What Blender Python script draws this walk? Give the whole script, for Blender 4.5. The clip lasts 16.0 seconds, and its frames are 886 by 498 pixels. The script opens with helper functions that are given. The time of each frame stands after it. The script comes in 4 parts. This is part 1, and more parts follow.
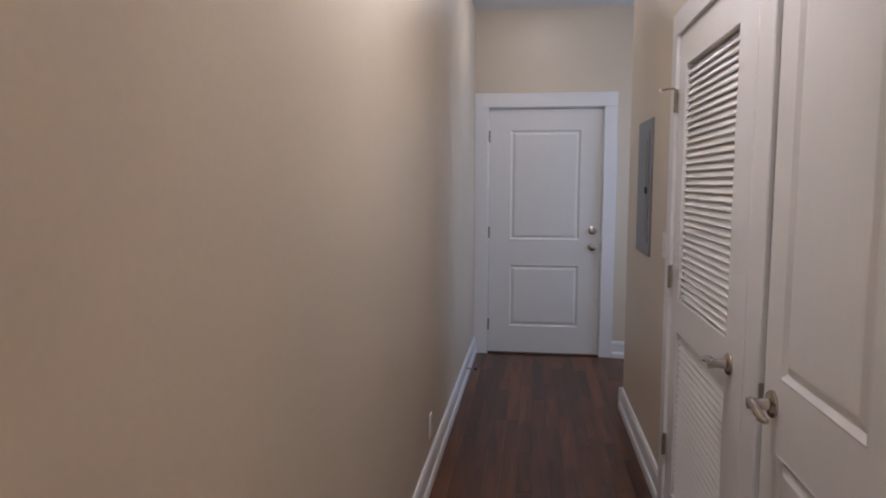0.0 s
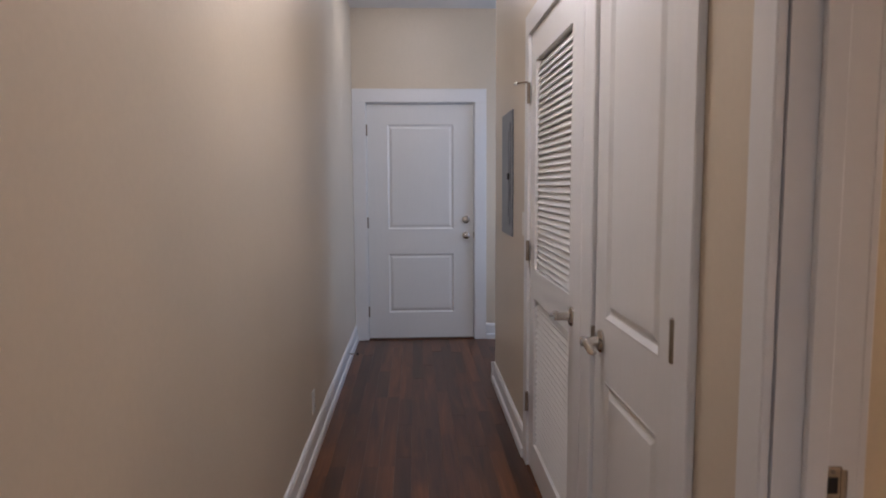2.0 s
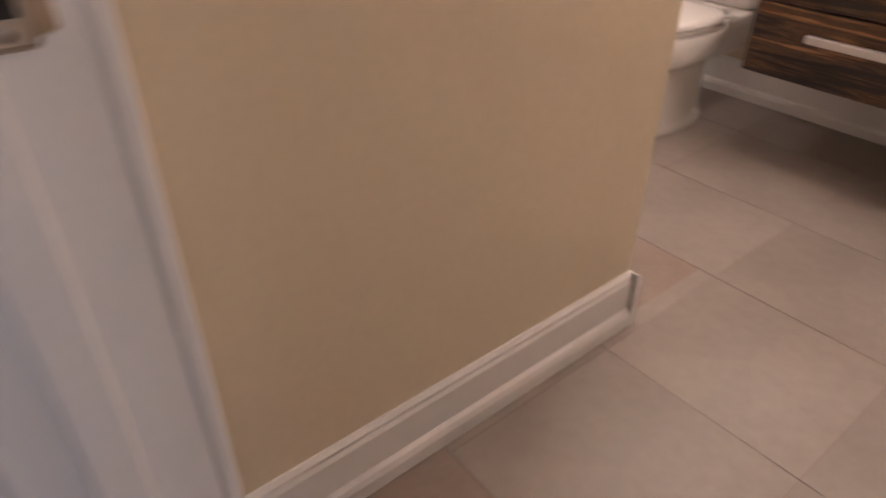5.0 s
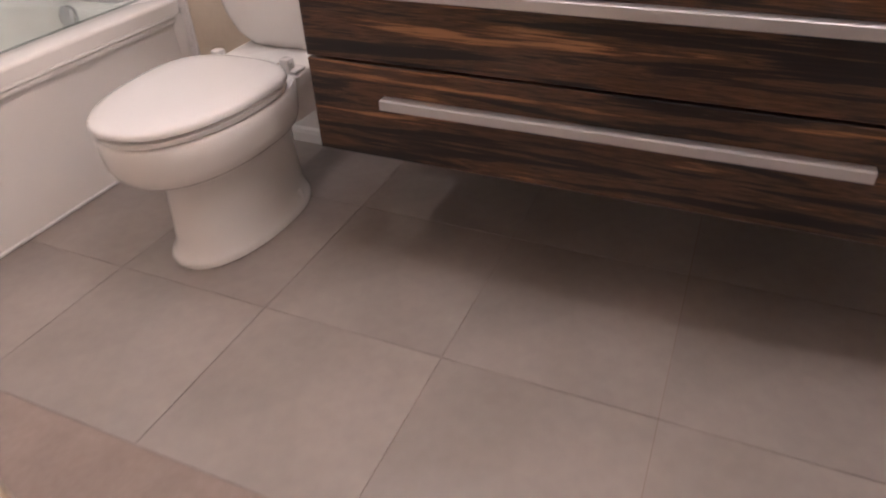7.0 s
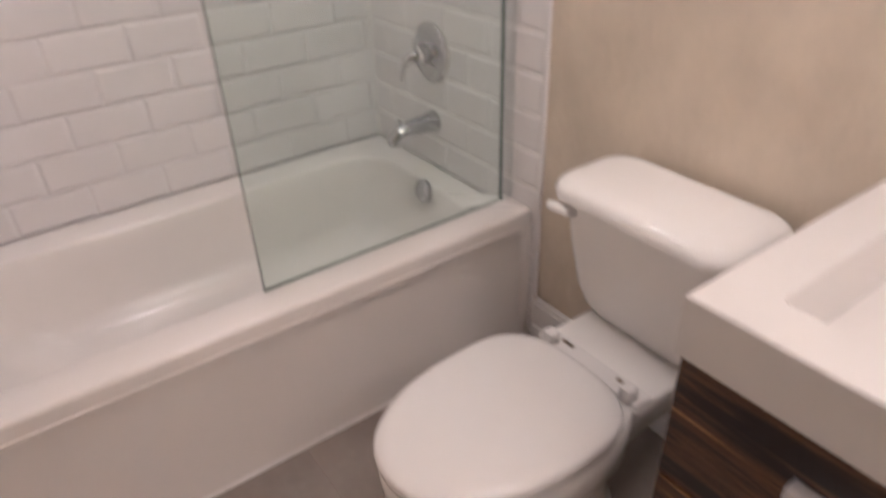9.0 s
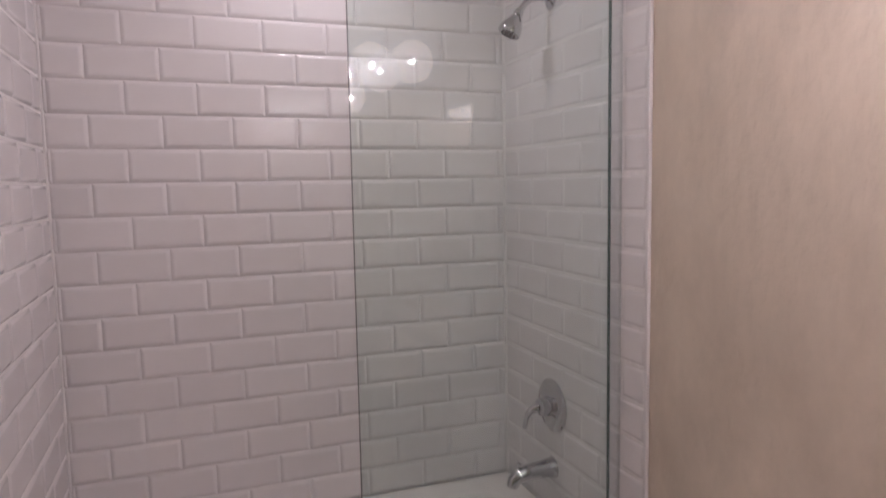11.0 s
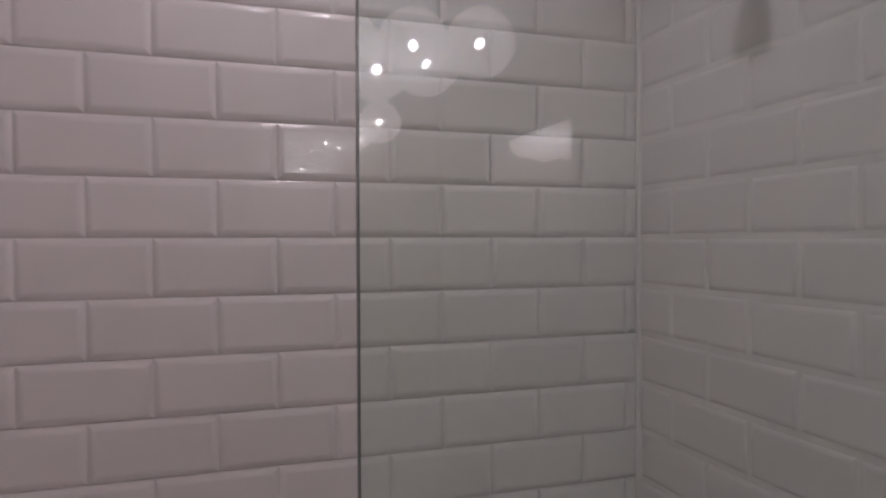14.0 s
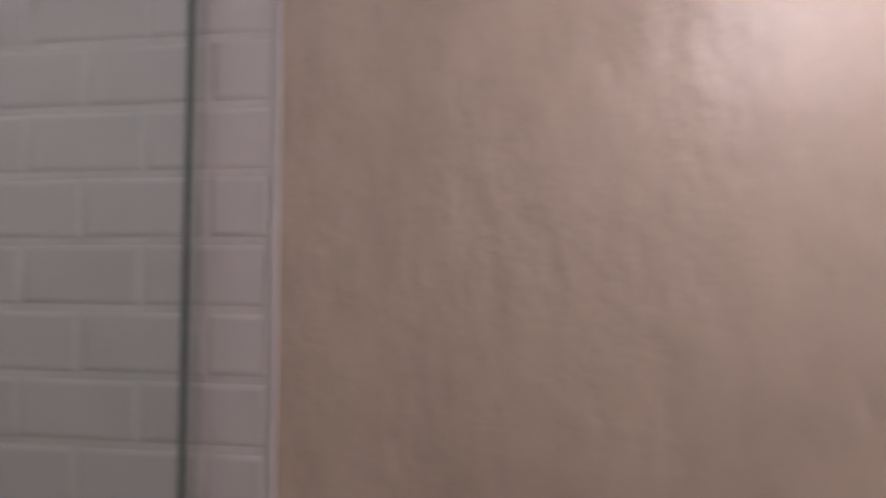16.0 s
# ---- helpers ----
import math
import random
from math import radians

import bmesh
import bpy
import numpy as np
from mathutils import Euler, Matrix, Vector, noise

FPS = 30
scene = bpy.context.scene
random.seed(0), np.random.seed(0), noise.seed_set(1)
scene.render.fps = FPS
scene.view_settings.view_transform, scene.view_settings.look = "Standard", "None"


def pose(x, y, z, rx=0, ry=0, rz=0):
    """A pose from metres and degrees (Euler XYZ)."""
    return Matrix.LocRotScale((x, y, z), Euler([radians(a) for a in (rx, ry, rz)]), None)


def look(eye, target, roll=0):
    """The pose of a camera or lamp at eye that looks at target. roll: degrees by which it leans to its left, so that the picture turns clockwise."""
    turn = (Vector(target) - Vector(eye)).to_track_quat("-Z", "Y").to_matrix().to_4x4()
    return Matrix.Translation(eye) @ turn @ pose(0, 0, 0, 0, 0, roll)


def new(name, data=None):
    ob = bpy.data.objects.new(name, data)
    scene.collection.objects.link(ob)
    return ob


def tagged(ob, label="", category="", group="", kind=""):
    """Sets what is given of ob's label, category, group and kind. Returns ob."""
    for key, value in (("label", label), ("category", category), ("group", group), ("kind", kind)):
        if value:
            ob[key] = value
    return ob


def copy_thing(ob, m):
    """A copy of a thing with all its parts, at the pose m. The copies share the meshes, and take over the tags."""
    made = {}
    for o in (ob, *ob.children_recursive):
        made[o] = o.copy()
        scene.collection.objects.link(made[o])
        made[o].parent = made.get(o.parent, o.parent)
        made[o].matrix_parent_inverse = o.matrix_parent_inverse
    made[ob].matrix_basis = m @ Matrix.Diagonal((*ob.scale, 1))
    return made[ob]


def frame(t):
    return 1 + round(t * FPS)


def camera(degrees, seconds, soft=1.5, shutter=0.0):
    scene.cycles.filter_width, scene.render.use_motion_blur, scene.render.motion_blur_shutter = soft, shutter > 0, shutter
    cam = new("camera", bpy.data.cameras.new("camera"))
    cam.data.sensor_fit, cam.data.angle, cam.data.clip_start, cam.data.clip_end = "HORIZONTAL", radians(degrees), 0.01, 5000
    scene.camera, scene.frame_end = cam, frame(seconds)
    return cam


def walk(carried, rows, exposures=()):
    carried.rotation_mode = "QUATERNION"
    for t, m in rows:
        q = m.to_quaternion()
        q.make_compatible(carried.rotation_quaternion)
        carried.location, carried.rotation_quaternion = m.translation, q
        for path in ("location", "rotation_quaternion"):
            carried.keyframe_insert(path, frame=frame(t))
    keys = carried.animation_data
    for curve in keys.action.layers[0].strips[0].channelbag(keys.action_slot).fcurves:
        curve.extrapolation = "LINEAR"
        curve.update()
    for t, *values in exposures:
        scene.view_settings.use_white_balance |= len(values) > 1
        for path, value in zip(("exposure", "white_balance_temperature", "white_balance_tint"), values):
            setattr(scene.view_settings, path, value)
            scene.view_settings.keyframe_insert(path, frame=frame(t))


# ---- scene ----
cam = camera(67.4, 16.0, soft=1.8, shutter=0.5)
PATH = [
    (0, (-3.144, -2.925, 1.441), (-3.408, -0.953, 1.242), 0.1),
    (0.5, (-3.151, -2.949, 1.428), (-3.345, -0.968, 1.233), 0.1),
    (1, (-3.137, -2.985, 1.42), (-3.234, -0.996, 1.227), 0.0),
    (1.5, (-3.12, -3.039, 1.41), (-3.098, -1.048, 1.216), -0.1),
    (2, (-3.093, -3.137, 1.364), (-3.01, -1.148, 1.168), -0.3),
    (2.5, (-3.07, -3.185, 1.294), (-2.983, -1.198, 1.08), -0.4),
    (3, (-3.013, -3.182, 1.254), (-2.916, -1.204, 0.98), -0.5),
    (3.5, (-2.983, -3.125, 1.174), (-2.738, -1.185, 0.755), -0.4),
    (4, (-2.935, -3.068, 1.082), (-2.296, -1.3, 0.397), -1.5),
    (4.5, (-2.703, -2.84, 0.995), (-1.876, -1.266, 0.08), -2.0),
    (4.8, (-2.574, -2.697, 0.99), (-1.637, -1.28, -0.06), -0.5),
    (5, (-2.497, -2.588, 0.98), (-1.449, -1.312, -0.149), 0.4),
    (5.2, (-2.42, -2.525, 0.973), (-1.25, -1.395, -0.187), 0.2),
    (7.3, (-1.478, -2.366, 0.967), (-0.018, -1.697, -0.225), -2.5),
    (7.5, (-1.406, -2.318, 1.0), (0.034, -1.64, -0.211), -2.6),
    (8, (-1.26, -2.13, 1.068), (0.0, -1.194, -0.172), -3.4),
    (8.5, (-1.172, -1.986, 1.184), (-0.049, -0.885, -0.052), -2.8),
    (9, (-1.097, -1.958, 1.295), (-0.136, -0.568, 0.226), -2.1),
    (9.5, (-1.103, -2.111, 1.393), (-0.286, -0.471, 0.59), -1.7),
    (10, (-1.108, -2.239, 1.446), (-0.352, -0.468, 0.904), -1.1),
    (10.2, (-1.124, -2.241, 1.455), (-0.367, -0.448, 0.997), -1.0),
    (12.5, (-0.908, -1.903, 1.486), (-0.361, 0.02, 1.504), -0.6),
    (13, (-0.891, -1.671, 1.493), (-0.342, 0.253, 1.493), -1.0),
    (13.5, (-0.868, -1.438, 1.493), (-0.303, 0.479, 1.48), -0.5),
    (14, (-0.825, -1.212, 1.49), (-0.213, 0.691, 1.466), -0.2),
    (14.5, (-0.781, -1.07, 1.464), (0.03, 0.758, 1.457), 0.0),
    (15, (-0.845, -1.061, 1.448), (0.614, 0.307, 1.455), 0.2),
    (15.5, (-0.834, -1.154, 1.454), (0.911, -0.178, 1.473), 0.2),
    (16, (-0.918, -1.221, 1.445), (1.056, -0.912, 1.53), 0.3),
]
EXPOSURES = [(0, -0.15, 5750, 17), (1.5, -0.12, 5750, 17), (3.5, 0.1, 5700, 17), (4.2, 0.3, 5650, 17), (5, 0.55, 5400, 17), (7.3, 0.6, 4800, 15), (9.0, 0.15, 4850, 14), (10.2, -0.1, 4800, 18),
             (12.3, -1.35, 4750, 22), (14.0, -1.3, 4750, 20), (15.4, -1.05, 4750, 20), (16, -1.2, 4800, 22)]
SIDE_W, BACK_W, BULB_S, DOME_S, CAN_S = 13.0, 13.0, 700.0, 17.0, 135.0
walk(cam, [(t, look(eye, target, roll)) for t, eye, target, roll in PATH],
     exposures=EXPOSURES)

# ---- world and lights ----
world = bpy.data.worlds.new("world")
scene.world = world
world.use_nodes = True
sky = world.node_tree.nodes.new("ShaderNodeTexSky")
sky.sky_type, sky.sun_disc = "NISHITA", False
sky.sun_elevation, sky.sun_rotation = radians(35), radians(200)
world.node_tree.links.new(sky.outputs[0], world.node_tree.nodes["Background"].inputs[0])
world.node_tree.nodes["Background"].inputs[1].default_value = 0.1


def area_lamp(name, eye, target, w, h, watts, colour):
    """An area lamp in an opening, standing in for sky light."""
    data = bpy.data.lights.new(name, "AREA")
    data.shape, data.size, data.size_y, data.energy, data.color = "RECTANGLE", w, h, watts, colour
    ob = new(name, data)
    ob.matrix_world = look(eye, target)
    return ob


area_lamp("window_light_side", (-1.24, 2.0, 1.55), (-3.0, 2.0, 1.35), 0.9, 1.3, SIDE_W, (0.62, 0.78, 1.0))
# fill lamp added behind the camera; the window it implies is unseen and assumed
area_lamp("fill_light_back", (-3.0, -5.9, 1.5), (-3.0, 0.0, 1.2), 2.2, 1.9, BACK_W, (1.0, 0.98, 1.0))
BULB_STRENGTH = BULB_S
BULB_COLOUR = (1.0, 0.74, 0.52)

# ---- materials ----


def material(name, colour, rough=0.5, metal=0.0, var=0.0, var_scale=3.0, grain=0.0, grain_scale=60.0, bump=0.0, bump_scale=200.0,
             stretch=(1, 1, 1), rand=0.0, coat=0.0, rough_var=0.0, spec=0.5, bump2=0.0, bump2_scale=12.0):
    """A plain surface with broad tone changes, fine grain and relief."""
    m = bpy.data.materials.new(name)
    m.use_nodes = True
    t = m.node_tree
    n, link = t.nodes, t.links.new
    b = n["Principled BSDF"]
    b.inputs["Roughness"].default_value, b.inputs["Metallic"].default_value = rough, metal
    b.inputs["Specular IOR Level"].default_value = spec
    b.inputs["Coat Weight"].default_value = coat
    b.inputs["Coat Roughness"].default_value = 0.08
    co = n.new("ShaderNodeTexCoord")
    mp = n.new("ShaderNodeMapping")
    mp.inputs["Scale"].default_value = stretch
    link(co.outputs["Object"], mp.inputs["Vector"])

    def tex(scale, detail=5.0):
        x = n.new("ShaderNodeTexNoise")
        x.inputs["Scale"].default_value, x.inputs["Detail"].default_value = scale, detail
        link(mp.outputs[0], x.inputs["Vector"])
        return x

    base = n.new("ShaderNodeHueSaturation")
    base.inputs["Color"].default_value = (*colour, 1)
    out = base.outputs[0]
    value = None
    broad, fine = tex(var_scale), tex(grain_scale)
    if rand:
        info = n.new("ShaderNodeObjectInfo")
        r = n.new("ShaderNodeMapRange")
        r.inputs["To Min"].default_value, r.inputs["To Max"].default_value = 1 - rand, 1 + rand
        link(info.outputs["Random"], r.inputs["Value"])
        value = r.outputs[0]
    for source, amount in ((broad, var), (fine, grain)):
        if amount:
            r = n.new("ShaderNodeMapRange")
            r.inputs["From Min"].default_value, r.inputs["From Max"].default_value = 0.3, 0.7
            r.inputs["To Min"].default_value, r.inputs["To Max"].default_value = 1 - amount, 1 + amount
            link(source.outputs[0], r.inputs["Value"])
            if value is None:
                value = r.outputs[0]
            else:
                mul = n.new("ShaderNodeMath")
                mul.operation = "MULTIPLY"
                link(value, mul.inputs[0])
                link(r.outputs[0], mul.inputs[1])
                value = mul.outputs[0]
    if value is not None:
        link(value, base.inputs["Value"])
    link(out, b.inputs["Base Color"])
    if rough_var:
        r = n.new("ShaderNodeMapRange")
        r.inputs["From Min"].default_value, r.inputs["From Max"].default_value = 0.3, 0.7
        r.inputs["To Min"].default_value, r.inputs["To Max"].default_value = max(rough - rough_var, 0.02), rough + rough_var
        link(broad.outputs[0], r.inputs["Value"])
        link(r.outputs[0], b.inputs["Roughness"])
    last = None
    for amount, scale, dist in ((bump, bump_scale, 0.002), (bump2, bump2_scale, 0.01)):
        if amount:
            bp = n.new("ShaderNodeBump")
            bp.inputs["Strength"].default_value, bp.inputs["Distance"].default_value = amount, dist
            link(tex(scale, 4.0).outputs[0], bp.inputs["Height"])
            if last:
                link(last.outputs[0], bp.inputs["Normal"])
            last = bp
    if last:
        link(last.outputs[0], b.inputs["Normal"])
    return m


def wood_material(name, ramp, along, rough, streak=14.0, warp=1.2, per_piece=0.35, across=1.0, coat=0.0, long=0.07, spec=0.5):
    """Wood with long uneven streaks along one axis ('x' or 'y') and a tone of its own for each piece."""
    m = bpy.data.materials.new(name)
    m.use_nodes = True
    t = m.node_tree
    n, link = t.nodes, t.links.new
    b = n["Principled BSDF"]
    b.inputs["Roughness"].default_value = rough
    b.inputs["Coat Weight"].default_value, b.inputs["Coat Roughness"].default_value = coat, 0.25
    b.inputs["Specular IOR Level"].default_value = spec
    co, info = n.new("ShaderNodeTexCoord"), n.new("ShaderNodeObjectInfo")
    shift = n.new("ShaderNodeVectorMath")
    shift.operation = "ADD"
    mul = n.new("ShaderNodeMath")
    mul.operation, mul.inputs[1].default_value = "MULTIPLY", 37.0
    link(info.outputs["Random"], mul.inputs[0])
    link(co.outputs["Object"], shift.inputs[0])
    link(mul.outputs[0], shift.inputs[1])
    mp = n.new("ShaderNodeMapping")
    mp.inputs["Scale"].default_value = (1, long, across) if along == "y" else (long, 1, across)
    link(shift.outputs[0], mp.inputs["Vector"])
    wide = n.new("ShaderNodeTexNoise")
    wide.inputs["Scale"].default_value, wide.inputs["Detail"].default_value, wide.inputs["Distortion"].default_value = streak, 6.0, warp
    link(mp.outputs[0], wide.inputs["Vector"])
    mp2 = n.new("ShaderNodeMapping")
    mp2.inputs["Scale"].default_value = (1, 0.02, across) if along == "y" else (0.02, 1, across)
    link(shift.outputs[0], mp2.inputs["Vector"])
    fine = n.new("ShaderNodeTexNoise")
    fine.inputs["Scale"].default_value, fine.inputs["Detail"].default_value = streak * 14, 3.0
    link(mp2.outputs[0], fine.inputs["Vector"])
    mix = n.new("ShaderNodeMath")
    mix.operation, mix.inputs[1].default_value = "MULTIPLY_ADD", 0.35
    link(fine.outputs[0], mix.inputs[0])
    link(wide.outputs[0], mix.inputs[2])
    cr = n.new("ShaderNodeValToRGB")
    els = cr.color_ramp.elements
    while len(els) < len(ramp):
        els.new(0.5)
    for e, (p, c) in zip(els, ramp):
        e.position, e.color = p, (*c, 1)
    link(mix.outputs[0], cr.inputs[0])
    hs = n.new("ShaderNodeHueSaturation")
    r = n.new("ShaderNodeMapRange")
    r.inputs["To Min"].default_value, r.inputs["To Max"].default_value = 1 - per_piece, 1 + per_piece
    link(info.outputs["Random"], r.inputs["Value"])
    link(r.outputs[0], hs.inputs["Value"])
    link(cr.outputs[0], hs.inputs["Color"])
    link(hs.outputs[0], b.inputs["Base Color"])
    bp = n.new("ShaderNodeBump")
    bp.inputs["Strength"].default_value, bp.inputs["Distance"].default_value = 0.25, 0.001
    link(mix.outputs[0], bp.inputs["Height"])
    link(bp.outputs[0], b.inputs["Normal"])
    return m


def thin_glass(name, tint, gloss, rough=0.0, bump=0.0, bump_scale=60.0, haze=0.0, glow=0.0):
    """Clear glass that light passes straight through, with a gloss that grows towards grazing views; glow adds emission
    to it.
    """
    m = bpy.data.materials.new(name)
    m.use_nodes = True
    t = m.node_tree
    n, link = t.nodes, t.links.new
    n.remove(n["Principled BSDF"])
    tr, gl, mix, lw, pw, ma = (n.new("ShaderNode" + k) for k in ("BsdfTransparent", "BsdfGlossy", "MixShader", "LayerWeight", "Math", "Math"))
    tr.inputs[0].default_value = (*tint, 1)
    gl.inputs["Roughness"].default_value = rough
    pw.operation, pw.inputs[1].default_value = "POWER", 4.0
    ma.operation, ma.inputs[1].default_value, ma.inputs[2].default_value = "MULTIPLY_ADD", 0.7, gloss
    link(lw.outputs["Facing"], pw.inputs[0])
    link(pw.outputs[0], ma.inputs[0])
    link(ma.outputs[0], mix.inputs[0])
    through_side = tr
    if haze:
        tl, hz = n.new("ShaderNodeBsdfTranslucent"), n.new("ShaderNodeMixShader")
        hz.inputs[0].default_value = haze
        link(tr.outputs[0], hz.inputs[1])
        link(tl.outputs[0], hz.inputs[2])
        through_side = hz
    link(through_side.outputs[0], mix.inputs[1])
    link(gl.outputs[0], mix.inputs[2])
    if bump:
        vo, bp = n.new("ShaderNodeTexVoronoi"), n.new("ShaderNodeBump")
        vo.inputs["Scale"].default_value = bump_scale
        bp.inputs["Strength"].default_value, bp.inputs["Distance"].default_value = bump, 0.004
        link(vo.outputs["Distance"], bp.inputs["Height"])
        link(bp.outputs[0], gl.inputs["Normal"])
    last = mix
    if glow:
        em, ad = n.new("ShaderNodeEmission"), n.new("ShaderNodeAddShader")
        em.inputs[0].default_value, em.inputs[1].default_value = (*BULB_COLOUR, 1), glow
        link(mix.outputs[0], ad.inputs[0])
        link(em.outputs[0], ad.inputs[1])
        last = ad
    link(last.outputs[0], n["Material Output"].inputs[0])
    return m


def glowing(name, colour, strength):
    m = bpy.data.materials.new(name)
    m.use_nodes = True
    b = m.node_tree.nodes["Principled BSDF"]
    b.inputs["Emission Color"].default_value, b.inputs["Emission Strength"].default_value = (*colour, 1), strength
    return m


M_WALL = material("beige_wall_paint", (0.66, 0.57, 0.45), 0.42, var=0.03, var_scale=1.5, grain=0.015, bump=0.12, bump_scale=450)
M_BWALL = material("beige_bath_paint", (0.64, 0.555, 0.445), 0.38, var=0.08, var_scale=7.0, grain=0.02, bump=0.1, bump_scale=500, spec=0.6,
                   bump2=1.0, bump2_scale=15, stretch=(1, 1, 0.6))
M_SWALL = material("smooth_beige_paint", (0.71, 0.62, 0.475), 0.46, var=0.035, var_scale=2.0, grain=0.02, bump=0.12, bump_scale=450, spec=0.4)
M_CEIL = material("ceiling_paint", (0.72, 0.70, 0.68), 0.7, var=0.02, bump=0.1, bump_scale=300)
M_TRIM = material("white_trim_paint", (0.78, 0.77, 0.77), 0.32, var=0.02, var_scale=2, grain=0.01, bump=0.05, bump_scale=120)
M_DOOR = material("white_door_paint", (0.76, 0.75, 0.74), 0.34, var=0.025, var_scale=1.5, grain=0.01, bump=0.07, bump_scale=90, stretch=(1, 1, 0.15))
M_TILE = material("white_glazed_tile", (0.78, 0.76, 0.76), 0.018, var=0.012, var_scale=6, rand=0.02, spec=0.24)
M_GROUT = material("tile_grout", (0.80, 0.78, 0.77), 0.6, var=0.06, var_scale=8, grain=0.05, bump=0.3, bump_scale=400)
M_FTILE = material("taupe_porcelain_tile", (0.315, 0.275, 0.248), 0.36, var=0.14, var_scale=2.6, grain=0.05, grain_scale=30, rand=0.05, bump=0.06,
                   bump_scale=150, rough_var=0.06)
M_FGROUT = material("floor_grout", (0.30, 0.24, 0.21), 0.9, var=0.08, var_scale=10, grain=0.05)
M_PORC = material("white_porcelain", (0.84, 0.82, 0.80), 0.08, var=0.008, var_scale=3, spec=0.55)
M_SEAT = material("white_seat_plastic", (0.77, 0.75, 0.74), 0.07, var=0.008, spec=0.5)
M_TUB = material("white_tub_acrylic", (0.80, 0.77, 0.74), 0.16, var=0.02, var_scale=2, spec=0.5)
M_STONE = material("white_cast_sink", (0.66, 0.64, 0.62), 0.22, var=0.01, var_scale=4)
M_CHROME = material("chrome", (0.58, 0.58, 0.60), 0.06, metal=1.0, var=0.03, var_scale=20)
M_NICKEL = material("brushed_nickel", (0.52, 0.47, 0.42), 0.24, metal=1.0, var=0.06, var_scale=30, bump=0.1, bump_scale=400)
M_ALU = material("satin_aluminium", (0.60, 0.59, 0.60), 0.36, metal=0.75, var=0.03, var_scale=10, bump=0.05, bump_scale=500)
M_HINGE = material("worn_hinge_steel", (0.33, 0.28, 0.23), 0.35, metal=1.0, var=0.15, var_scale=50)
M_DARK = material("dark_gap", (0.015, 0.013, 0.012), 0.8)
M_PANEL = material("grey_enamel", (0.20, 0.21, 0.23), 0.42, var=0.05, var_scale=5, bump=0.05)
M_PLASTIC = material("white_switch_plastic", (0.80, 0.78, 0.74), 0.35)
M_SEAL = material("dark_glass_edge", (0.10, 0.13, 0.12), 0.25)
M_FLOOR = wood_material("dark_stained_oak", [(0.38, (0.016, 0.006, 0.003)), (0.56, (0.060, 0.020, 0.008)), (0.78, (0.115, 0.040, 0.014)), (1.0, (0.19, 0.070, 0.024))], "y", 0.30,
                        streak=13, warp=0.7, per_piece=0.45, coat=0.0, long=0.09, spec=0.34)
M_ZEBRA = wood_material("dark_striped_veneer", [(0.55, (0.008, 0.005, 0.004)), (0.62, (0.030, 0.014, 0.008)), (0.67, (0.130, 0.066, 0.030)), (0.71, (0.030, 0.014, 0.007)),
                                                (0.78, (0.115, 0.054, 0.020)), (0.84, (0.38, 0.19, 0.07))],
                        "y", 0.28, streak=34, warp=0.8, per_piece=0.06, across=1.0, coat=0.1, long=0.05)
M_CARCASS = M_ZEBRA
M_GLASS = thin_glass("green_tinted_glass", (0.925, 0.965, 0.948), 0.035)
# the globes' glow is emission in the glass, imitating scattered bulb light
M_GLOBE = thin_glass("glowing_rippled_glass", (0.97, 0.97, 0.97), 0.05, rough=0.05, bump=0.6, bump_scale=130, haze=0.12, glow=2.8)
M_BULB = glowing("bulb_glow", BULB_COLOUR, BULB_STRENGTH)
M_MIRROR = material("mirror_silver", (0.9, 0.9, 0.9), 0.01, metal=1.0)
M_WINDOW = thin_glass("window_glass", (0.98, 0.98, 0.98), 0.04)

# ---- building tools ----
BASES = {}


def thing(name, x, y, z, label, category, group="", kind=""):
    """A top-level thing: an Empty at its base."""
    ob = new(name)
    ob.empty_display_size = 0.05
    ob.location = (x, y, z)
    BASES[ob.name] = Vector((x, y, z))
    return tagged(ob, label, category, group, kind)


def finish(name, bm, mat, smooth=False, angle=40):
    bmesh.ops.recalc_face_normals(bm, faces=bm.faces)
    if smooth:
        for fc in bm.faces:
            fc.smooth = True
        for e in bm.edges:
            if len(e.link_faces) == 2 and e.calc_face_angle(0) > radians(angle):
                e.smooth = False
    me = bpy.data.meshes.new(name)
    bm.to_mesh(me)
    bm.free()
    me.materials.append(mat)
    return new(name, me)


def part(name, bm, mat, parent=None, label="", smooth=False, angle=40):
    """Links a bmesh, given in world places, as one mesh under a thing or a part."""
    ob = finish(name, bm, mat, smooth, angle)
    if parent is not None:
        ob.parent = parent
        ob.matrix_parent_inverse = Matrix.Translation(-BASES.get(parent.name, Vector()))
    if label:
        ob["label"] = label
    return ob


def structure(name, bm, mat, label, category=""):
    ob = finish(name, bm, mat)
    return tagged(ob, label, category or name.split("_")[0], "", "structure")


def box(x0, y0, z0, x1, y1, z1, bevel=0.0, bm=None, seg=2):
    bm = bm or bmesh.new()
    x0, x1 = sorted((x0, x1))
    y0, y1 = sorted((y0, y1))
    z0, z1 = sorted((z0, z1))
    vs = [bm.verts.new((x, y, z)) for x in (x0, x1) for y in (y0, y1) for z in (z0, z1)]
    made = [bm.faces.new([vs[i] for i in q]) for q in ((0, 1, 3, 2), (4, 6, 7, 5), (0, 4, 5, 1), (2, 3, 7, 6), (0, 2, 6, 4), (1, 5, 7, 3))]
    if bevel:
        edges = list({e for fc in made for e in fc.edges})
        bmesh.ops.bevel(bm, geom=edges, offset=bevel, segments=seg, affect="EDGES", profile=0.5)
    return bm


